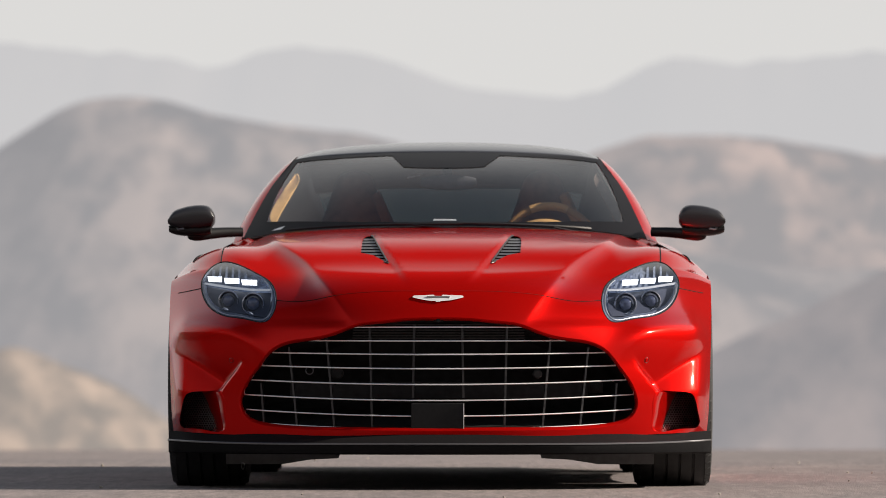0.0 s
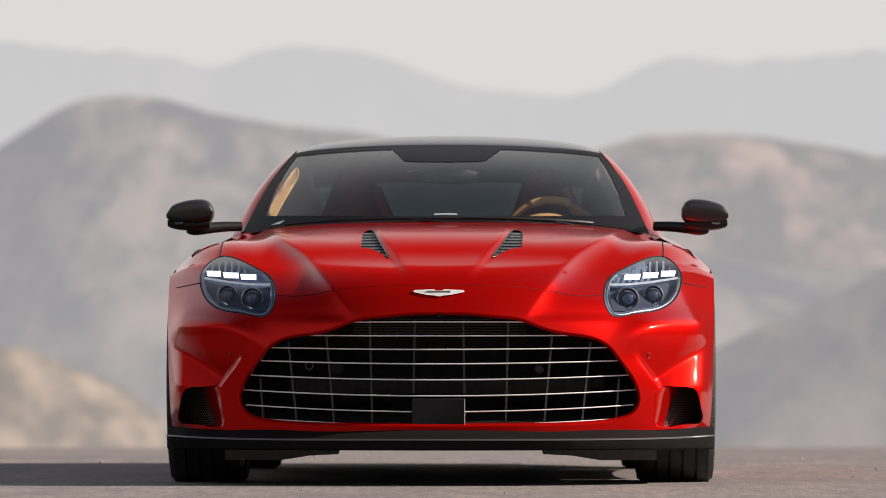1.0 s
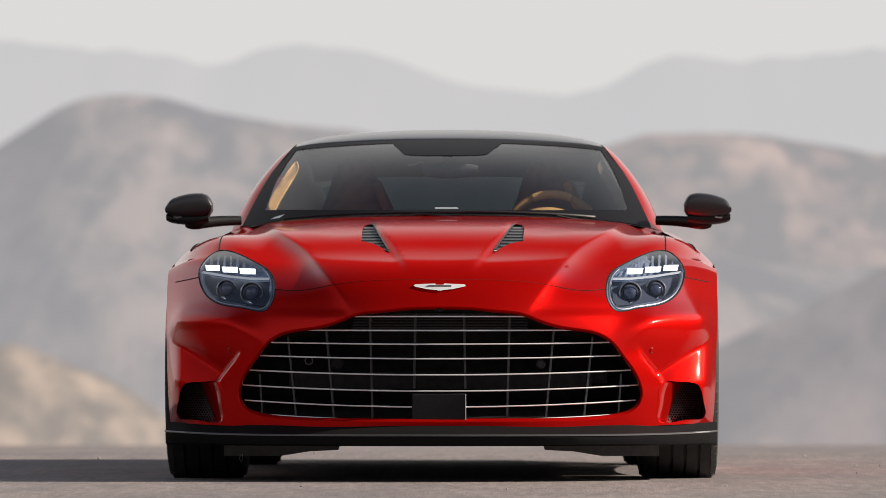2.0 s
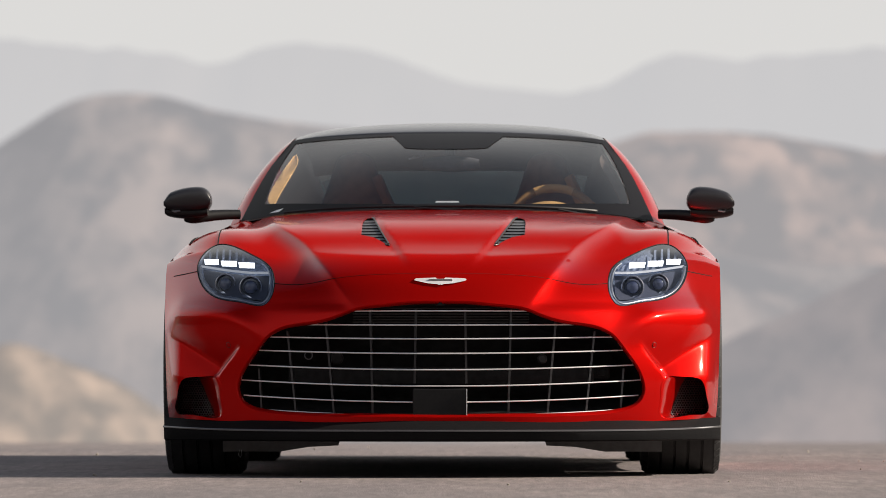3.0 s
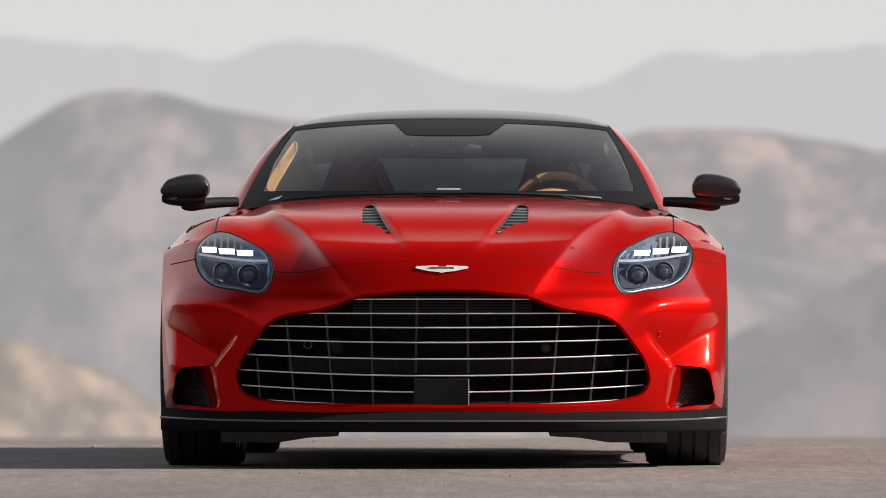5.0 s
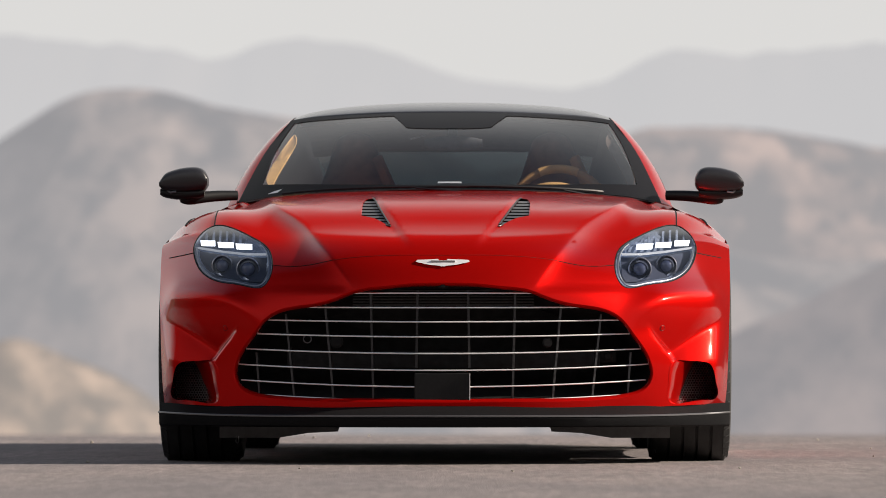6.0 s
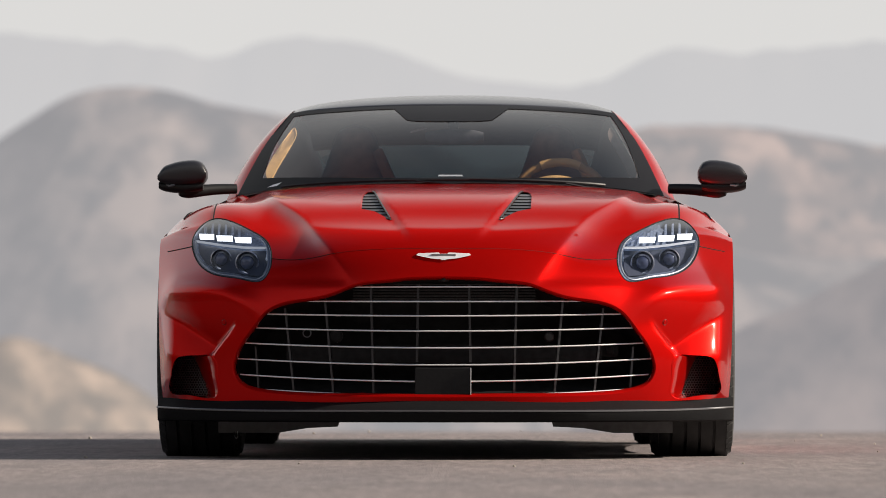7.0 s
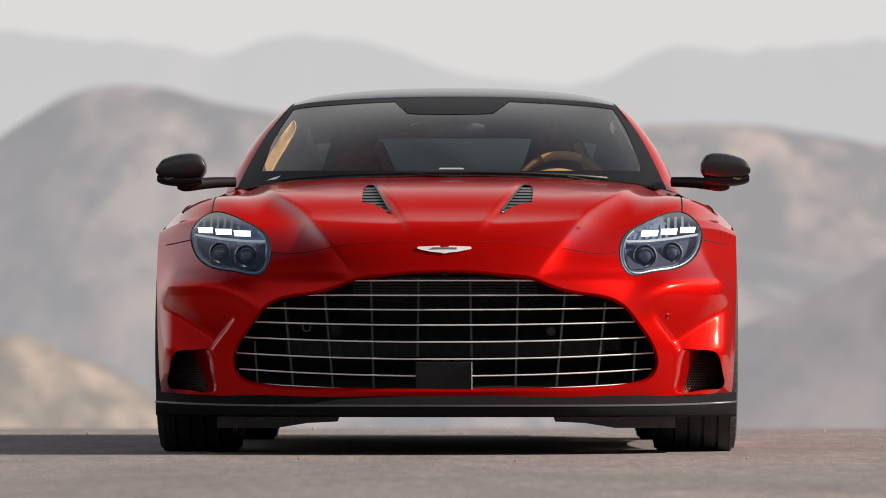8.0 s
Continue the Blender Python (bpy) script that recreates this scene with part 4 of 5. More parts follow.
def flanks():
    uu, vv = np.meshgrid(np.linspace(-.02, 3.9, 150), np.linspace(0, 1, 44), indexing="ij")
    g = np.stack([uu.ravel(), vv.ravel()], 1)

    def flat(q):
        P = flank(q[:, 0], q[:, 1])
        return P[:, (1, 2)]
    yz = flat(g)
    arches = []
    for cy, r_ in ((0, .392), (2.885, .402)):
        a = np.linspace(-.5, math.pi + .5, 60)
        arches.append(np.stack([cy + r_ * np.cos(a), TYRE_R + r_ * np.sin(a)], 1))
    keep = np.ones(len(yz), bool)
    for a in arches:
        full = np.vstack([a, [(a[-1, 0], -.5), (a[0, 0], -.5)]])
        keep &= ~inside(full, yz)
        for k in range(0, len(yz), 800):
            keep[k:k + 800] &= (((yz[k:k + 800, None] - a[None]) ** 2).sum(2).min(1) > .008 ** 2)
    pts = [tuple(q) for q in yz[keep]]
    edges = []
    for a in arches:
        a = a[(a[:, 1] > .165) & (a[:, 0] > -.019)]
        o = len(pts)
        pts += [tuple(q) for q in a]
        edges += [(o + i, o + i + 1) for i in range(len(a) - 1)]
    out = delaunay_2d_cdt([Vector(p) for p in pts], edges, [], 0, 1e-6)
    q, tri = np.array([tuple(v) for v in out[0]]), [tuple(f) for f in out[2]]
    lz, tz = spline(side_rows_y, SIDE_LOW_Z)(q[:, 0]), spline(side_rows_y, SIDE_TOP_Z)(q[:, 0])
    P = flank(q[:, 0], np.clip((q[:, 1] - lz) / (tz - lz), 0, 1))
    mid = np.array([q[list(f)].mean(0) for f in tri])
    ok = np.ones(len(tri), bool)
    for a in arches:
        ok &= ~inside(np.vstack([a, [(a[-1, 0], -.5), (a[0, 0], -.5)]]), mid)
    lz = spline(side_rows_y, SIDE_LOW_Z)(mid[:, 0])
    tz = spline(side_rows_y, SIDE_TOP_Z)(mid[:, 0])
    ok &= (mid[:, 1] > lz - .002) & (mid[:, 1] < tz + .002)
    tri = [f for f, o in zip(tri, ok) if o]
    for side in (1, -1):
        f = tri if side < 0 else [t[::-1] for t in tri]
        ob = mesh_object("side_panel", P * (side, 1, 1), f, PAINT, car)
        bm = bmesh.new()
        bm.from_mesh(ob.data)
        bmesh.ops.recalc_face_normals(bm, faces=bm.faces)
        s = sum(fc.normal.x * side for fc in bm.faces)
        if s < 0:
            bmesh.ops.reverse_faces(bm, faces=bm.faces)
        bm.to_mesh(ob.data)
        bm.free()
        # arch liners
        for cy, r_ in ((0, .392), (2.885, .402)):
            bm = bmesh.new()
            rings = []
            for a in np.linspace(-.25, math.pi + .25, 40):
                rings.append([bm.verts.new((side * x, cy + r_ * math.cos(a), TYRE_R + r_ * math.sin(a))) for x in (.925, .62)])
            for a, b in zip(rings, rings[1:]):
                bm.faces.new((a[0], a[1], b[1], b[0]))
            part("arch_liner", bm, VOID, car)


flanks()

# curves of the cabin (right half)
BASE_C, BASE_E = (0, .735, .949), (.760, 1.06, .905)
HEAD_C, HEAD_E = (0, 1.56, 1.246), (.594, 1.74, 1.224)
base = [BASE_C, (.25, .755, .946), (.48, .83, .937), (.65, .95, .922), BASE_E]
head = [HEAD_C, (.22, 1.575, 1.244), (.42, 1.63, 1.237), (.54, 1.69, 1.230), HEAD_E]
post_in = [BASE_E, (.719, 1.25, 1.005), (.667, 1.48, 1.115), HEAD_E]
rail_out = [(.799, 1.10, .893), (.767, 1.30, .985), (.718, 1.55, 1.085), (.649, 1.80, 1.180), (.587, 2.02, 1.236)]


def full(half):
    h = np.asarray(half, float)
    return np.vstack([h[:0:-1] * (-1, 1, 1), h])


screen_P = coons(full(base), full(head), (np.array(post_in) * (-1, 1, 1)), post_in, 61, 25, (0, -.018, .022))
windscreen = panel("windscreen", screen_P, SCREEN, car, "tinted windscreen", 0)
windscreen.visible_shadow = False
# black ceramic border of the screen
u_, v_ = np.linspace(0, 1, 61), np.linspace(0, 1, 25)
fu = spline(u_, screen_P)


def on_screen(a, b, lift=0.0015):
    """A point on the windscreen at shares a (across) and b (up)."""
    row = spline(v_, np.swapaxes(fu(np.array([a]))[0][None], 0, 1)[:, 0])(np.array([b]))[0]
    return row + np.array((0, -.6, .8)) * -lift


def border_band(name, inner, outer, mat, lift=0.0015):
    bm = bmesh.new()
    rows = [[bm.verts.new(tuple(on_screen(a0 + (b0 - a0) * k / 6, a1 + (b1 - a1) * k / 6, lift))) for (a0, a1), (b0, b1) in zip(outer, inner)] for k in range(7)]
    for A, B in zip(rows, rows[1:]):
        for i in range(len(A) - 1):
            bm.faces.new((A[i], A[i + 1], B[i + 1], B[i]))
    part(name, bm, mat, windscreen)


n_ = 41
t_ = np.linspace(0, 1, n_)
border_band("screen_border", [(.05 + .90 * t, .03 + .12 * abs(2 * t - 1) ** 2.2) for t in t_], [(t, 0) for t in t_], FRIT, -.002)
border_band("screen_border", [(.025 + .95 * t, .935) for t in t_], [(t, 1) for t in t_], FRIT, -.002)
for s in (0, 1):
    border_band("screen_border", [((.060 - .03 * t) if s == 0 else 1 - (.060 - .03 * t), .05 + .91 * t) for t in t_], [(s, t) for t in t_], FRIT, -.002)
border_band("shade_band", [(.388 + .215 * t, .67 + .03 * abs(2 * t - 1) ** 3) for t in t_], [(.340 + .316 * t, .935) for t in t_], FRIT, -.002)

# posts, roof, side and rear glass, tail
for side in (1, -1):
    m = np.array((side, 1, 1))
    P = coons(np.array(post_in + [(.585, 2.02, 1.240)]) * m, np.array(rail_out) * m, np.array([BASE_E, rail_out[0]]) * m, np.array([(.585, 2.02, 1.240), rail_out[-1]]) * m, 40, 7, (side * .006, -.004, .004))
    panel("windscreen_post", P, PAINT, car, "", 0)
    P = coons(np.array([(.738, 1.035, .909), (.803, 1.10, .892)]) * m, np.array([(.700, .90, .893), (.85, .96, .846)]) * m, np.array([(.738, 1.035, .909), (.700, .90, .893)]) * m, np.array([(.803, 1.10, .892), (.85, .96, .846)]) * m, 10, 8)
    panel("post_foot", P, PAINT, car, "", .003)
    belt = [(.804, 1.10, .888), (.795, 1.55, .90), (.785, 2.10, .912), (.76, 2.75, .938)]
    side_top = [(.799, 1.10, .893), (.717, 1.55, 1.085), (.590, 2.02, 1.236), (.66, 2.45, 1.16), (.76, 2.75, .941)]
    P = coons(np.array(belt) * m, np.array(side_top) * m, np.array([belt[0], side_top[0]]) * m, np.array([belt[-1], side_top[-1]]) * m, 40, 9, (side * .002, 0, .0))
    panel("side_window", P, DARK_GLASS, car, "", 0).visible_shadow = False
    # body between shoulder and belt
    top = [(.765, .97, .902), (.804, 1.10, .888), (.795, 1.55, .90), (.785, 2.10, .912), (.76, 2.75, .938), (.70, 3.4, .945), (.60, 3.85, .95)]
    low = [(.943, .97, .778), (.945, 1.5, .787), (.95, 2.0, .795), (.975, 2.45, .803), (.992, 2.885, .81), (.97, 3.3, .81), (.89, 3.7, .81), (.80, 3.9, .81)]
    P = coons(np.array(low) * m, np.array(top) * m, np.array([low[0], (.86, .98, .855), top[0]]) * m, np.array([low[-1], (.72, 3.9, .91), top[-1]]) * m, 60, 12, (side * .006, 0, .006))
    panel("shoulder_panel", P, PAINT, car, "", 0)
    # buttress beside the rear glass
    P = coons(np.array([(.590, 2.02, 1.236), (.66, 2.45, 1.16), (.76, 2.75, .941), (.70, 3.4, .945), (.60, 3.85, .95)]) * m, np.array([(.57, 2.02, 1.243), (.56, 2.5, 1.20), (.54, 3.0, 1.10), (.52, 3.5, 1.0), (.50, 3.87, .955)]) * m,
              np.array([(.590, 2.02, 1.236), (.57, 2.02, 1.243)]) * m, np.array([(.60, 3.85, .95), (.50, 3.87, .955)]) * m, 50, 10, (side * .02, 0, .02))
    panel("rear_quarter", P, PAINT, car, "", 0)
roof_side = [HEAD_E, (.590, 2.02, 1.242), (.57, 2.45, 1.205)]
P = coons(full(head), full([(0, 2.45, 1.262), (.25, 2.45, 1.255), (.45, 2.45, 1.234), (.57, 2.45, 1.205)]), np.array(roof_side) * (-1, 1, 1), roof_side, 49, 33, (0, 0, .010))
vv_ = np.linspace(0, 1, 33)[None, :]
uu_ = np.linspace(-1, 1, 49)[:, None]
P[:, :, 2] += .018 * (1 - np.exp(-vv_ / .09)) * (1 - vv_) * (1 - np.abs(uu_) ** 6)
panel("roof", P, ROOF_BLACK, car, "gloss black roof panel", .006)
P = coons(full([(0, 2.45, 1.262), (.25, 2.45, 1.255), (.45, 2.45, 1.234), (.57, 2.45, 1.205)]), full([(0, 3.55, 1.02), (.3, 3.53, 1.012), (.52, 3.5, 1.0)]), np.array([(.57, 2.45, 1.205), (.54, 3.0, 1.10), (.52, 3.5, 1.0)]) * (-1, 1, 1), [(.57, 2.45, 1.205), (.54, 3.0, 1.10), (.52, 3.5, 1.0)], 41, 25, (0, 0, .02))
rear_window = panel("rear_window", P, REAR_GLASS, car, "", 0)
rear_window.visible_shadow = False
P = coons(full([(0, 3.55, 1.02), (.3, 3.53, 1.012), (.52, 3.5, 1.0)]), full([(0, 3.95, .95), (.3, 3.93, .95), (.60, 3.85, .95)]), np.array([(.52, 3.5, 1.0), (.56, 3.7, .975), (.60, 3.85, .95)]) * (-1, 1, 1), [(.52, 3.5, 1.0), (.56, 3.7, .975), (.60, 3.85, .95)], 31, 10, (0, 0, .0))
panel("boot_lid", P, PAINT, car, "", 0)
P = coons(full([(0, 3.95, .95), (.3, 3.93, .95), (.60, 3.85, .95)]), full([(0, 3.97, .30), (.4, 3.95, .30), (.74, 3.90, .30)]), np.array([(.60, 3.85, .95), (.80, 3.9, .81), (.80, 3.91, .55), (.74, 3.90, .30)]) * (-1, 1, 1), [(.60, 3.85, .95), (.80, 3.9, .81), (.80, 3.91, .55), (.74, 3.90, .30)], 41, 24, (0, .05, 0))
panel("rear_bumper", P, PAINT, car, "", 0)
bm = bmesh.new()
box(bm, (-.66, 3.62, .19), (.66, 3.93, .33), .02)
part("rear_diffuser", bm, SATIN_BLACK, car)
for side in (1, -1):
    bm = bmesh.new()
    tube(bm, [(side * x, 3.985 - .13 * (x / .75) ** 2, .80) for x in np.linspace(.36, .74, 16)], .02, 10, squash=.6)
    part("tail_lamp", bm, RED_LAMP, car)

# side sills, door gaps and handles
for side in (1, -1):
    ys = np.linspace(.44, 2.46, 40)
    strip_pts = flank(ys, np.zeros(40))
    bm = bmesh.new()
    rings = []
    for p in strip_pts:
        rings.append([bm.verts.new((side * (p[0] + dx), p[1], p[2] + dz)) for dx, dz in ((-.005, .03), (.012, .012), (.016, -.008), (.0, -.03), (-.08, -.03))])
    for a, b in zip(rings, rings[1:]):
        for i in range(4):
            bm.faces.new((a[i], a[i + 1], b[i + 1], b[i]))
    bmesh.ops.recalc_face_normals(bm, faces=bm.faces)
    part("side_sill", bm, CARBON, car, "black side sill")
    # dark tubes laid on the flank stand in for shade in the door gaps
    for pts in ([(.78, v) for v in np.linspace(.10, .93, 16)], [(2.08, v) for v in np.linspace(.30, .999, 16)], [(u, .10 + .20 * ((u - .78) / 1.3) ** 4) for u in np.linspace(.78, 2.08, 24)]):
        q = np.array([flank(np.array([u]), np.array([v]))[0] for u, v in pts]) * (side, 1, 1)
        bm = bmesh.new()
        tube(bm, q, .003, 6)
        part("door_gap", bm, VOID, car)
    h = flank(np.array([1.84, 1.94, 2.02]), np.array([.88, .885, .89])) * (side, 1, 1)
    bm = bmesh.new()
    tube(bm, h + (side * .004, 0, 0), .011, 8, squash=.7)
    part("door_handle", bm, PAINT, car)


# ---------------------------------------------------------------- headlamps
def skin(xz, back=0.0):
    """Points of the nose that show at the front-view places xz (x >= 0), moved back by that much."""
    return nose_point(find(xz)) + (0, back, 0)


def slab(bm, quad, back, thick, side):
    """A bevel-free block whose front face shows as the front-view polygon quad."""
    P = skin(quad, back) * (side, 1, 1)
    a = [bm.verts.new(tuple(q)) for q in P]
    b = [bm.verts.new((q[0], q[1] + thick, q[2])) for q in P]
    bm.faces.new(a)
    bm.faces.new(b[::-1])
    for i in range(len(a)):
        j = (i + 1) % len(a)
        bm.faces.new((a[i], a[j], b[j], b[i]))
    bmesh.ops.recalc_face_normals(bm, faces=bm.faces)
    return bm


def plate(bm, xz, back, side):
    """A smooth sheet that follows the nose inside the front-view outline xz."""
    ab = find(straight(np.array(xz), 48))
    c = ab.mean(0)
    loops = [[bm.verts.new(tuple(v)) for v in (nose_point(c + (ab - c) * s) + (0, back, 0)) * (side, 1, 1)] for s in (1.0, .8, .6, .4, .2)]
    for a, b in zip(loops, loops[1:]):
        for i in range(48):
            bm.faces.new((a[i], a[(i + 1) % 48], b[(i + 1) % 48], b[i]))
    fill_back(bm, loops[-1])
    bmesh.ops.recalc_face_normals(bm, faces=bm.faces)


lamp_ab = AB["lamp"]
BADGE = material("polished_badge", (0.86, 0.86, 0.88), 0.35, 0.35, 0.3)
LAMP_HOUSING = material("lamp_housing", (0.27, 0.32, 0.43), 0.3, 0.5, 0.0, 0.3, 40.0)
LAMP_DARK = material("lamp_bezel", (0.028, 0.034, 0.058), 0.4, 0.0, 0.0, spec=0.3)
LAMP_FRAME = material("lamp_frame_grey", (0.30, 0.31, 0.34), 0.4, 0.8)
LAMP_CUP = material("lamp_cup", (0.30, 0.31, 0.36), 0.22, 0.8)
for side in (1, -1):
    l3 = nose(lamp_ab)[0] * (side, 1, 1)
    bm = bmesh.new()
    r = lip(bm, l3, [(.0, .0), (.002, .010), (.006, .05), (.02, .11)])
    fill_back(bm, r[-1])
    lamp = part("headlamp", bm, LAMP_HOUSING, car, "lit headlamp with three white light blocks")
    bm = bmesh.new()
    tube(bm, l3 + (0, .002, 0), .0025, 6, closed=True)
    part("lamp_seal", bm, VOID, lamp)
    # bright lower frame
    n = len(l3)
    q = lamp_xz - (lamp_xz - lamp_xz.mean(0)) * .075
    start = next(i for i in range(n) if lamp_xz[i, 1] >= .735 and lamp_xz[(i + 1) % n, 1] < .735)
    run = []
    for k in range(1, n):
        i = (start + k) % n
        if lamp_xz[i, 1] >= .735:
            break
        run.append(i)
    bm = bmesh.new()
    tube(bm, skin(q[run], .012) * (side, 1, 1), .0045, 8, squash=.8)
    part("lamp_frame", bm, LAMP_FRAME, lamp)
    # light bar and three blocks over it
    bm = bmesh.new()
    slab(bm, [(.594, .701), (.66, .702), (.74, .711), (.836, .727), (.836, .719), (.74, .703), (.66, .694), (.594, .693)], .02, .02, side)
    part("light_bar", bm, LIT_BAR, lamp, "pale glowing light bar", smooth=False)
    for x0, x1, z0 in ((.643, .700, .7235), (.708, .764, .730), (.773, .826, .737)):
        bm = bmesh.new()
        slab(bm, [(x0 + .003, z0 + .010), (x1 + .003, z0 + .012), (x1 - .003, z0 - .008), (x0 + .001, z0 - .010)], .022, .03, side)
        part("light_block", bm, LED, lamp, "glowing white light block", smooth=False)
    # fins above the blocks
    for k in range(9):
        x = .615 + k * .024
        z1 = float(np.interp(x, [.60, .70, .79, .83], [.715, .775, .787, .755]))
        bm = bmesh.new()
        slab(bm, [(x, z1), (x + .008, z1 + .002), (x + .004, .735), (x - .004, .735)], .05, .01, side)
        part("lamp_fin", bm, LAMP_HOUSING, lamp, smooth=False)
    bm = bmesh.new()
    plate(bm, [(.592, .687), (.66, .688), (.74, .697), (.832, .713), (.826, .683), (.80, .648), (.752, .622), (.672, .607), (.606, .603), (.594, .625)], .075, side)
    part("lamp_bezel", bm, LAMP_DARK, lamp)
    for x, z, rr in ((.655, .648, .036), (.745, .660, .033)):
        c = skin([(x, z)], .045)[0] * (side, 1, 1)
        bm = bmesh.new()
        lathe(bm, [(.05, rr * 1.15), (-.006, rr * 1.1), (-.008, rr), (.008, rr * .8)], 32, tuple(c), "y", False)
        part("projector_ring", bm, LAMP_CUP, lamp)
        bm = bmesh.new()
        prof = [(.004 - .018 * math.cos(a), rr * .66 * math.sin(a)) for a in np.linspace(0.001, math.pi / 2, 10)]
        lathe(bm, prof, 32, tuple(c), "y", False)
        part("projector_lens", bm, OPTIC, lamp, "round projector lens")
    # clear cover, cut to the outline
    ring = nose(lamp_ab)
    mid_ab = lamp_ab.mean(0)
    bm = bmesh.new()
    loops = []
    for s in (1.0, .75, .5, .25):
        loops.append([bm.verts.new(tuple(v)) for v in nose_point(mid_ab + (lamp_ab - mid_ab) * s) * (side, 1, 1)])
    for a, b in zip(loops, loops[1:]):
        for i in range(n):
            bm.faces.new((a[i], a[(i + 1) % n], b[(i + 1) % n], b[i]))
    fill_back(bm, loops[-1])
    bmesh.ops.recalc_face_normals(bm, faces=bm.faces)
    cover = part("lamp_cover", bm, LENS, lamp)
    cover.visible_shadow = False

# ---------------------------------------------------------------- badge, sensors, washers
WING = [(0, .0045), (.012, .0045), (.016, .009), (.05, .0075), (.084, .0062), (.0895, .001), (.083, -.002), (.043, -.0105), (.010, -.0135), (.004, -.0165), (0, -.0145)]
wing_full = [(x, z) for x, z in WING] + [(-x, z) for x, z in WING[-2:0:-1]]
bm = bmesh.new()
a = []
for x, z in wing_full:
    p = skin([(abs(x), .669 + z)])[0]
    a.append((x, p[1], .669 + z))
front = [bm.verts.new((x, y - .007, z)) for x, y, z in a]
back_ = [bm.verts.new((x, y + .004, z)) for x, y, z in a]
bm.faces.new(front)
for i in range(len(a)):
    j = (i + 1) % len(a)
    bm.faces.new((front[i], front[j], back_[j], back_[i]))
bmesh.ops.recalc_face_normals(bm, faces=bm.faces)
badge = part("badge", bm, BADGE, car, "white metal winged badge", smooth=False)
bm = bmesh.new()
ys = skin([(.02, .669)])[0][1]
box(bm, (-.040, ys - .0095, .6665), (.040, ys - .004, .6728))
part("badge_bar", bm, SILVER, badge)
for side in (1, -1):
    c, m_ = nose(find([(.727, .450)]))
    m_ = Vector(m_[0] if m_[0][1] < 0 else -m_[0])
    at = Matrix.Translation(Vector(c[0] * (side, 1, 1))) @ Vector((0, -1, 0)).rotation_difference(Vector((m_.x * side, m_.y, m_.z))).to_matrix().to_4x4()
    bm = bmesh.new()
    lathe(bm, [(-.0025, .0005), (-.0025, .0065), (-.001, .008), (.006, .008)], 24, (0, 0, 0), "y", False)
    bmesh.ops.transform(bm, matrix=at, verts=bm.verts)
    sensor = part("parking_sensor", bm, PAINT, car)
    # dark red ring paints the shade of the gap round the sensor
    bm = bmesh.new()
    tube(bm, [(.0095 * math.cos(a), -.0002, .0095 * math.sin(a)) for a in np.arange(24) * math.pi / 12], .0009, 6, closed=True)
    bmesh.ops.transform(bm, matrix=at, verts=bm.verts)
    part("sensor_ring", bm, GAP_RED, sensor)
bm = bmesh.new()
tube(bm, [(-.700, -.41, .088), (-.703, -.41, .070), (-.697, -.41, .062), (-.692, -.41, .072), (-.694, -.41, .088)], .0018, 6)
part("tow_clip", bm, SILVER, car)
# scuttle and wipers at the foot of the windscreen
sc = curve(full(base), 61)
bm = bmesh.new()
A = [bm.verts.new((p[0], p[1] - .012, p[2] - .004)) for p in sc]
B = [bm.verts.new((p[0], p[1] + .03, p[2] + .003)) for p in sc]
C = [bm.verts.new((p[0], p[1] + .03, p[2] - .05)) for p in sc]
for i in range(60):
    bm.faces.new((A[i], A[i + 1], B[i + 1], B[i]))
    bm.faces.new((B[i], B[i + 1], C[i + 1], C[i]))
part("scuttle", bm, SATIN_BLACK, car)
for x0, x1, lift in ((-.55, .06, .0), (-.02, .50, .006)):
    bm = bmesh.new()
    pts = [on_screen(.5 + x / 1.5, .004 + lift * (1 - ((x - x0) / (x1 - x0))), -.008) for x in np.linspace(x0, x1, 20)]
    tube(bm, pts, .0045, 6, squash=1.2)
    wiper = part("wiper", bm, SATIN_BLACK, car)
    bm = bmesh.new()
    tube(bm, [np.array(pts[-1]) + (0, -.05, -.022), np.array(pts[-6]) + (0, -.012, -.005)], .0042, 6)
    part("wiper_arm", bm, SATIN_BLACK, wiper)

# ---------------------------------------------------------------- door mirrors
MX = [.873, .880, .892, .912, .930, .955, .985, 1.01, 1.03, 1.045]
M_TOP = [.996, 1.013, 1.026, 1.0325, 1.0330, 1.031, 1.025, 1.017, 1.004, .980]
M_LOW = [.966, .953, .947, .943, .941, .940, .941, .943, .948, .962]


def shell(bm, xs, tops, lows, y0, depth, side, segs=28, power=2.4):
    rings = []
    for x, t, l in zip(xs, tops, lows):
        ring = []
        for a in np.linspace(0, 2 * math.pi, segs, endpoint=False):
            c, s = math.cos(a), math.sin(a)
            ring.append(bm.verts.new((side * x, y0 + depth * math.copysign(abs(c) ** (2 / power), c), (t + l) / 2 + (t - l) / 2 * math.copysign(abs(s) ** (2 / power), s))))
        rings.append(ring)
    for a, b in zip(rings, rings[1:]):
        for i in range(segs):
            bm.faces.new((a[i], a[(i + 1) % segs], b[(i + 1) % segs], b[i]))
    fill_back(bm, rings[0])
    fill_back(bm, rings[-1])
    bmesh.ops.recalc_face_normals(bm, faces=bm.faces)


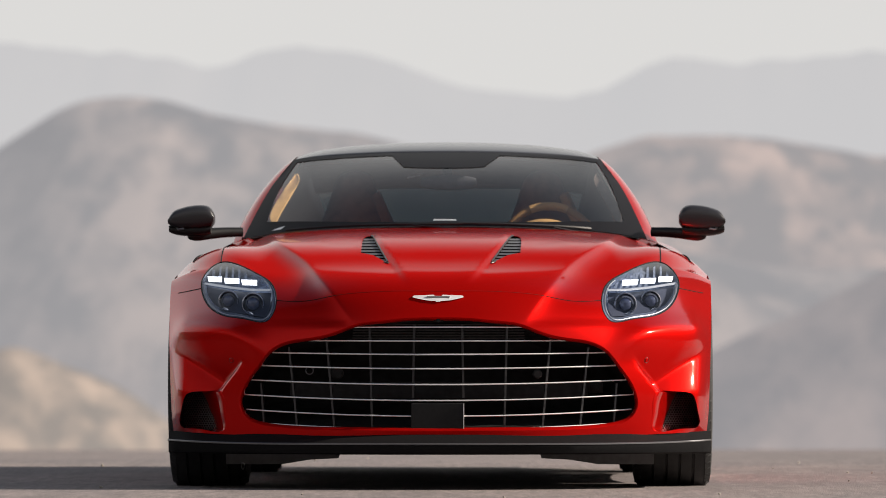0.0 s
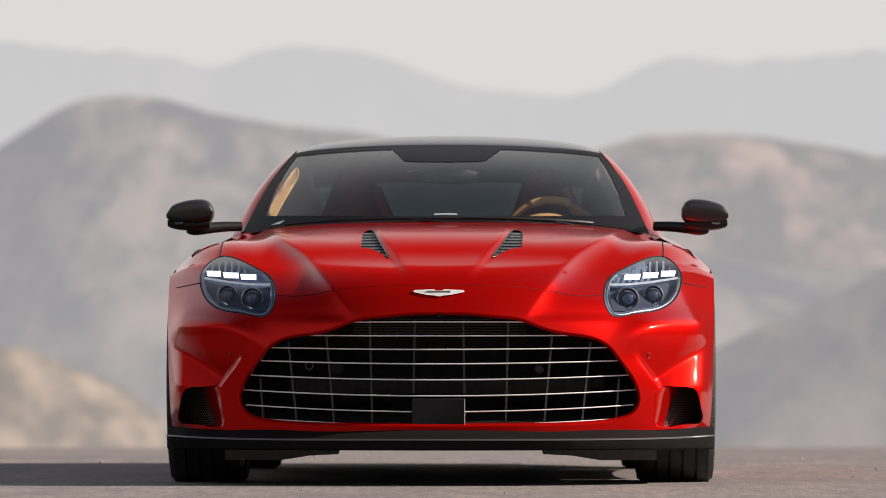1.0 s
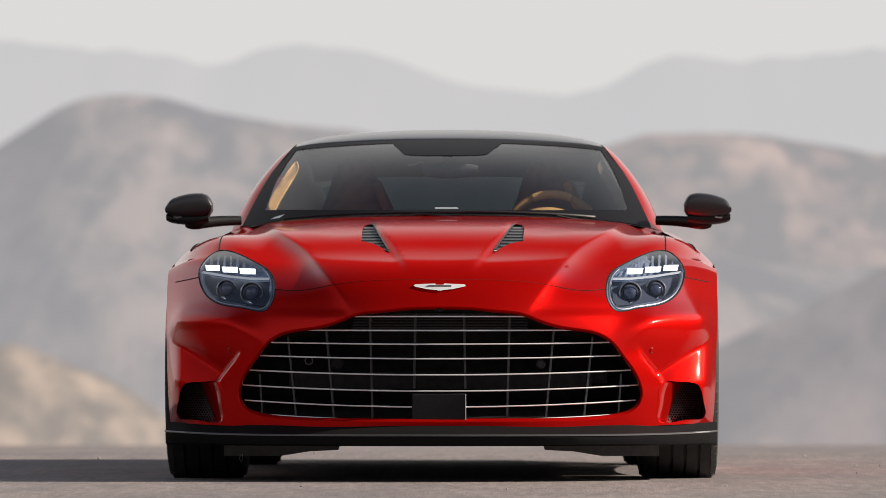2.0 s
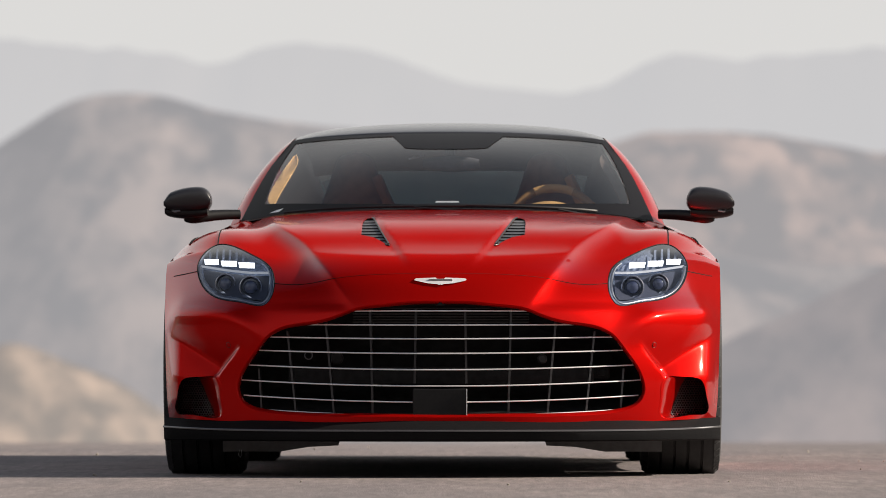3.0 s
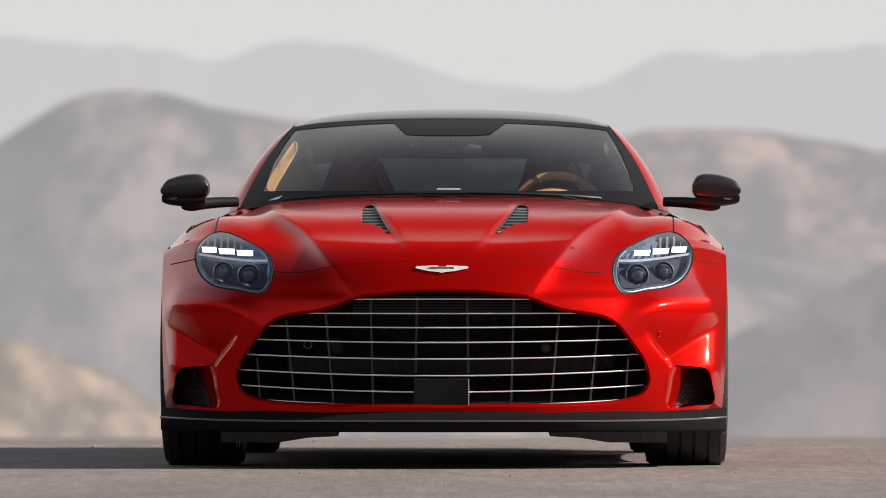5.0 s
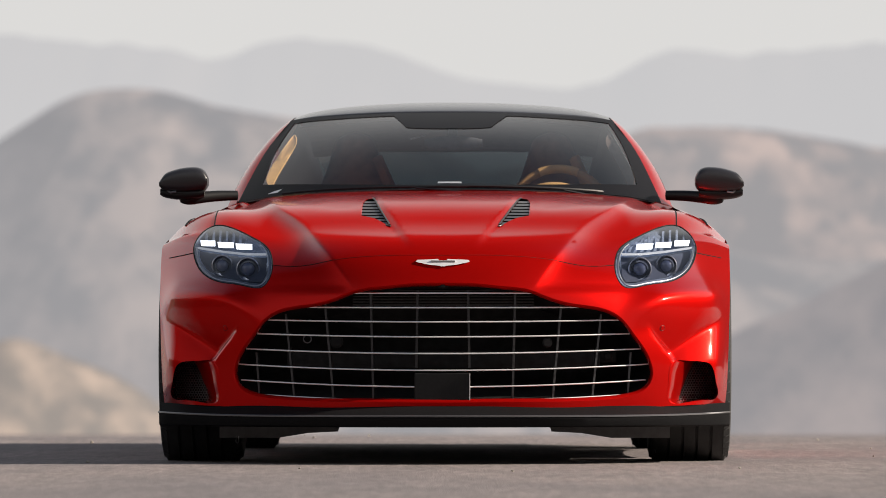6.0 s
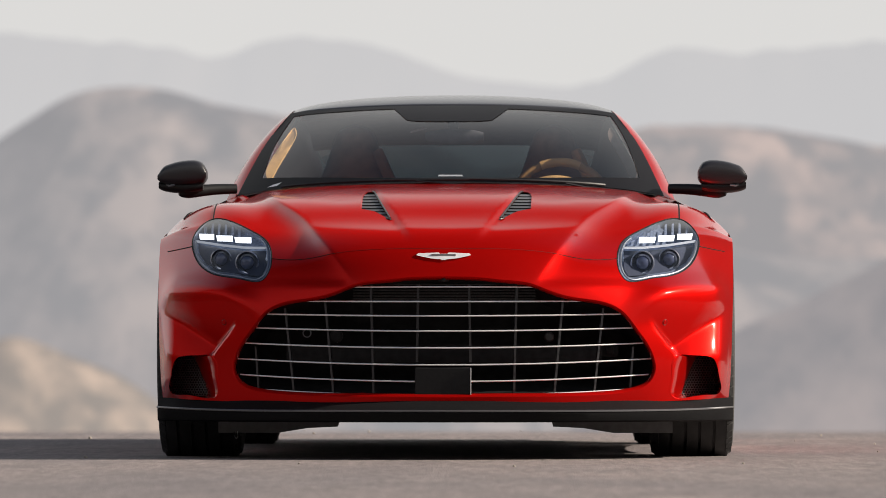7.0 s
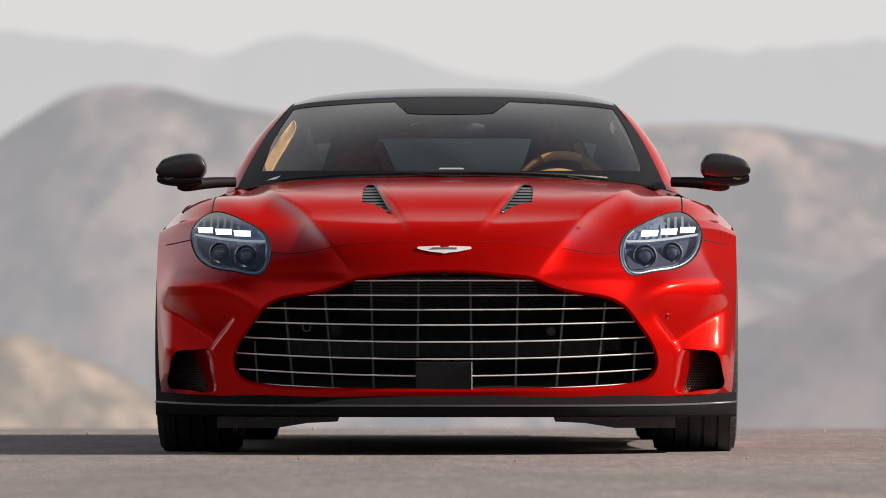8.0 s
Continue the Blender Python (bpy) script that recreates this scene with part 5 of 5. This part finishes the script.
for side in (1, -1):
    xs = np.linspace(MX[0], MX[-1], 40)
    bm = bmesh.new()
    shell(bm, xs, spline(MX, M_TOP)(xs), spline(MX, M_LOW)(xs), 1.02, .070, side, power=3.4)
    door_mirror = part("door_mirror", bm, MIRROR_SHELL, car, "black carbon door mirror on a slim arm")
    door_mirror.location.x = .007
    bm = bmesh.new()
    xs = np.linspace(.885, 1.042, 30)
    shell(bm, xs, [.956] * 30, .952 - .036 * np.sin(np.clip((xs - .87) / .178, 0, 1) * math.pi) ** .25 + .0 * xs, 1.03, .06, side, power=3.0)
    part("mirror_base", bm, ARM_BLACK, door_mirror)
    bm = bmesh.new()
    arm = curve([(side * .772, 1.09, .933), (side * .85, 1.06, .930), (side * .92, 1.03, .922), (side * .972, 1.01, .914)], 24)
    tube(bm, arm, .0155, 14, squash=1.15, taper=[1.0 + .25 * k / 18 for k in range(19)] + [1.22, 1.15, 1.0, .8, .45])
    part("mirror_arm", bm, ARM_BLACK, door_mirror)
    bm = bmesh.new()
    tube(bm, [(side * .985, .965, .944), (side * 1.005, .967, .941), (side * 1.015, .975, .946)], .004, 6)
    part("mirror_lamp", bm, SILVER, door_mirror)
    bm = bmesh.new()
    box(bm, (side * .945 - .05, 1.085, .956), (side * .945 + .05, 1.093, 1.004), .003)
    part("mirror_glass", bm, CHROME, door_mirror)
bm = bmesh.new()
tube(bm, [(-.748, 1.62, 1.030), (-.738, 1.62, 1.058)], .003, 6)
part("quarter_trim", bm, VOID, car)

# ---------------------------------------------------------------- cabin
def surface(name, P, mat, label=""):
    return panel(name, np.asarray(P), mat, car, label, .004)


cabin_top = coons(full([(0, 1.62, 1.225), (.3, 1.65, 1.218), (.56, 1.74, 1.200)]), full([(0, 2.72, 1.142), (.3, 2.72, 1.140), (.54, 2.70, 1.12)]), [(-.56, 1.74, 1.200), (-.55, 2.30, 1.19), (-.54, 2.70, 1.12)], [(.56, 1.74, 1.200), (.55, 2.30, 1.19), (.54, 2.70, 1.12)], 25, 16, (0, 0, .012))
surface("headlining", cabin_top, DARK_LEATHER)
dash = coons(full([(0, .78, .925), (.45, .86, .915), (.70, 1.02, .895)]), full([(0, 1.22, .915), (.40, 1.26, .915), (.70, 1.32, .900)]), [(-.70, 1.02, .895), (-.70, 1.32, .900)], [(.70, 1.02, .895), (.70, 1.32, .900)], 41, 12, (0, 0, .01))
surface("dashboard", dash, DARK_LEATHER, "dark leather dashboard with tan lower edge")
face = coons(full([(0, 1.22, .915), (.40, 1.26, .915), (.70, 1.32, .900)]), full([(0, 1.30, .60), (.7, 1.34, .60)]), [(-.70, 1.32, .900), (-.7, 1.34, .60)], [(.70, 1.32, .900), (.7, 1.34, .60)], 31, 8)
surface("dash_face", face, TAN)
for x0, x1 in ((-.67, -.47), (.47, .66)):
    bm = bmesh.new()
    tube(bm, [(x, 1.24 + .05 * abs(x), .957) for x in np.linspace(x0, x1, 8)], .0022, 6)
    part("dash_piping", bm, TAN, car)
# instrument hood and steering wheel, on the side with the wheel
hood_xs = np.linspace(.24, .51, 24)
bm = bmesh.new()
shell(bm, hood_xs, .935 + .052 * np.sin((hood_xs - .24) / .27 * math.pi) ** .7, [.90] * 24, 1.30, .09, 1)
part("instrument_hood", bm, TAN, car, "tan leather instrument hood")
tilt = pose(.394, 1.50, .880, -24, 0, 0)
bm = bmesh.new()
ring = [tilt @ Vector((.175 * math.cos(a), 0, .175 * math.sin(a))) for a in np.linspace(0, 2 * math.pi, 48, endpoint=False)]
tube(bm, ring, .016, 10, closed=True)
steering = part("steering_wheel", bm, material("brown_leather", (0.42, 0.23, 0.08), 0.5, 0, 0, .15, 30), car, "brown leather steering wheel")
bm = bmesh.new()
tube(bm, [tilt @ Vector((.175 * math.cos(a), -.004, .175 * math.sin(a))) for a in np.linspace(1.15, 2.0, 12)], .0165, 10)
part("wheel_grip", bm, TAN, steering)
for a in (0.0, math.pi, -math.pi / 2):
    bm = bmesh.new()
    tube(bm, [tilt @ Vector((.04 * math.cos(a), .02, .04 * math.sin(a))), tilt @ Vector((.17 * math.cos(a), 0, .17 * math.sin(a)))], .016, 8, squash=.6)
    part("wheel_spoke", bm, SATIN_BLACK, steering)
bm = bmesh.new()
lathe(bm, [(-.02, .0005), (-.02, .05), (.03, .06), (.03, .0005)], 24, (0, 0, 0), "y", False)
bmesh.ops.transform(bm, matrix=tilt, verts=bm.verts)
part("wheel_boss", bm, SATIN_BLACK, steering)


def seat(x):
    """A bucket seat: cushion, winged back with tan bolster, headrest."""
    bm = bmesh.new()
    shell(bm, np.linspace(x - .25, x + .25, 20), .56 + .05 * np.abs(np.linspace(-1, 1, 20)) ** 3, [.40] * 20, 1.75, .27, 1, power=3)
    bucket = part("seat", bm, SEAT_LEATHER, car, "dark brown leather bucket seat")
    width = spline([.50, .70, .85, .93, 1.0, 1.07, 1.14, 1.19], [.25, .25, .215, .165, .128, .102, .080, .062])
    for nm, lo, hi in (("backrest", .50, 1.03), ("headrest", 1.02, 1.20)):
        bm = bmesh.new()
        rings = []
        for k in range(18):
            q = k / 17
            z = lo + (hi - lo) * q
            cap = math.sqrt(max(0.02, 1 - (max(0, q - .8) / .2) ** 2)) if nm == "headrest" else 1.0
            wd, y = float(width(min(z, 1.19))) * cap, 2.02 + (z - .5) * .36
            rings.append([bm.verts.new((x + wd * math.copysign(abs(math.cos(a)) ** .7, math.cos(a)), y + .07 * cap * math.sin(a), z)) for a in np.linspace(0, 2 * math.pi, 24, endpoint=False)])
        for a, b in zip(rings, rings[1:]):
            for i in range(24):
                bm.faces.new((a[i], a[(i + 1) % 24], b[(i + 1) % 24], b[i]))
        fill_back(bm, rings[0])
        fill_back(bm, rings[-1])
        bmesh.ops.recalc_face_normals(bm, faces=bm.faces)
        part(nm, bm, SEAT_LEATHER, bucket)
    bm = bmesh.new()
    tube(bm, curve([(x + .225, 1.98, .62), (x + .20, 2.06, .85), (x + .135, 2.12, .99), (x + .085, 2.16, 1.10)], 16), .018, 8, squash=1.3)
    part("seat_bolster", bm, TAN if x > 0 else SEAT_LEATHER, bucket)


seat(-.37)
seat(.37)
for side in (1, -1):
    m = np.array((side, 1, 1))
    # trim on the inside of the post and door top
    edge = curve([(.652, .961), (.668, .972), (.671, .998), (.660, 1.030), (.635, 1.078), (.606, 1.124), (.585, 1.156), (.574, 1.167), (.567, 1.156), (.569, 1.125), (.585, 1.09), (.610, 1.042), (.632, .998), (.646, .968)], 56, closed=True)
    bm = bmesh.new()
    rims = [[bm.verts.new((side * (.62 + (x - .62) * f), 1.24 + (z - .96) * 1.45 + d, 1.06 + (z - 1.06) * f)) for x, z in edge] for f, d in ((1.0, .05), (1.0, .006), (.985, .0), (.90, -.006))]
    for a, b in zip(rims, rims[1:]):
        for i in range(56):
            bm.faces.new((a[i], a[(i + 1) % 56], b[(i + 1) % 56], b[i]))
    fill_back(bm, rims[-1])
    bmesh.ops.recalc_face_normals(bm, faces=bm.faces)
    # tan on one side; the other's shade is painted as dark leather
    part("post_trim", bm, TAN if side < 0 else DARK_LEATHER, car, "tan inner post trim" if side < 0 else "inner post trim painted dark for shade")
    P = coons(np.array([(.70, 1.2, .50), (.70, 2.3, .50)]) * m, np.array([(.735, 1.2, .885), (.735, 2.3, .91)]) * m, np.array([(.70, 1.2, .50), (.735, 1.2, .885)]) * m, np.array([(.70, 2.3, .50), (.735, 2.3, .91)]) * m, 8, 6)
    panel("door_card", P, SATIN_BLACK, car, "", .004)
    P = coons(np.array([(.75, 1.90, .90), (.745, 2.6, .93), (.62, 3.5, .93)]) * m, np.array([(.575, 1.95, 1.222), (.548, 2.45, 1.185), (.525, 2.95, 1.085), (.49, 3.48, .975)]) * m, np.array([(.75, 1.90, .90), (.575, 1.95, 1.222)]) * m, np.array([(.62, 3.5, .93), (.49, 3.48, .975)]) * m, 20, 8)
    panel("quarter_lining", P, SATIN_BLACK, car, "", .004)
bm = bmesh.new()
box(bm, (-.68, 1.1, .17), (.68, 2.6, .21))
part("cabin_floor", bm, DARK_LEATHER, car)
bm = bmesh.new()
box(bm, (-.72, 2.62, .20), (.72, 2.66, .90))
part("bulkhead", bm, DARK_LEATHER, car)
bm = bmesh.new()
box(bm, (-.60, 2.62, .88), (.60, 3.45, .90))
part("parcel_shelf", bm, DARK_LEATHER, car)
# rear-view mirror with its mount
bm = bmesh.new()
shell(bm, np.linspace(-.095, .115, 20), 1.126 + .030 * np.sin(np.linspace(.25, math.pi - .25, 20)) ** .4, 1.126 - .030 * np.sin(np.linspace(.25, math.pi - .25, 20)) ** .4, 1.36, .018, 1)
rv = part("rear_view_mirror", bm, GREY_PLASTIC, car)
bm = bmesh.new()
tube(bm, [(.01, 1.36, 1.125), (.005, 1.43, 1.19)], .02, 8)
part("mirror_stalk", bm, SATIN_BLACK, rv)
# silver bar added to imitate a glint beside the mirror mount
bm = bmesh.new()
box(bm, (-.15, 1.40, 1.150), (-.09, 1.41, 1.156), .002, Matrix.Rotation(radians(-14), 4, "Y"))
part("sensor_glint", bm, SILVER, rv)
border_band("screen_label", [(.476 + .052 * t, .052) for t in t_[:9] * 5], [(.478 + .048 * t, .066) for t in t_[:9] * 5], BADGE)

# small white sticker at the foot of the windscreen
bm = bmesh.new()
bm.faces.new([bm.verts.new(tuple(on_screen(a, b, -.003))) for a, b in ((.088, .030), (.116, .030), (.126, .062), (.104, .050))])
part("sticker", bm, BADGE, windscreen, "small white sticker", smooth=False)


# ---------------------------------------------------------------- loose stones on the tarmac
def pebbles(count, label):
    bm = bmesh.new()
    rnd = random.Random(5)
    for _ in range(count):
        r = rnd.uniform(.003, .008)
        x, y = rnd.uniform(-3.2, 3.2), rnd.uniform(-3.0, 7.0)
        if abs(x) < 1.1 and -1.0 < y < 4.2:
            continue
        m = pose(x, y, r * .45, rnd.uniform(0, 360), rnd.uniform(0, 360), 0) @ Matrix.Diagonal((r, r * rnd.uniform(.6, 1.0), r * rnd.uniform(.5, .9), 1))
        vs = bmesh.ops.create_icosphere(bm, subdivisions=1, radius=1.0, matrix=m)["verts"]
        for v in vs:
            v.co += Vector((rnd.uniform(-1, 1), rnd.uniform(-1, 1), rnd.uniform(-1, 1))) * r * .18
    ob = part("gravel", bm, material("pale_stone", (0.36, 0.33, 0.29), 0.8, 0, 0, 0.4, 60.0), None, label, smooth=False)
    return tagged(ob, label, "gravel", kind="stuff")


pebbles(46, "scattered small pale stones on the tarmac")
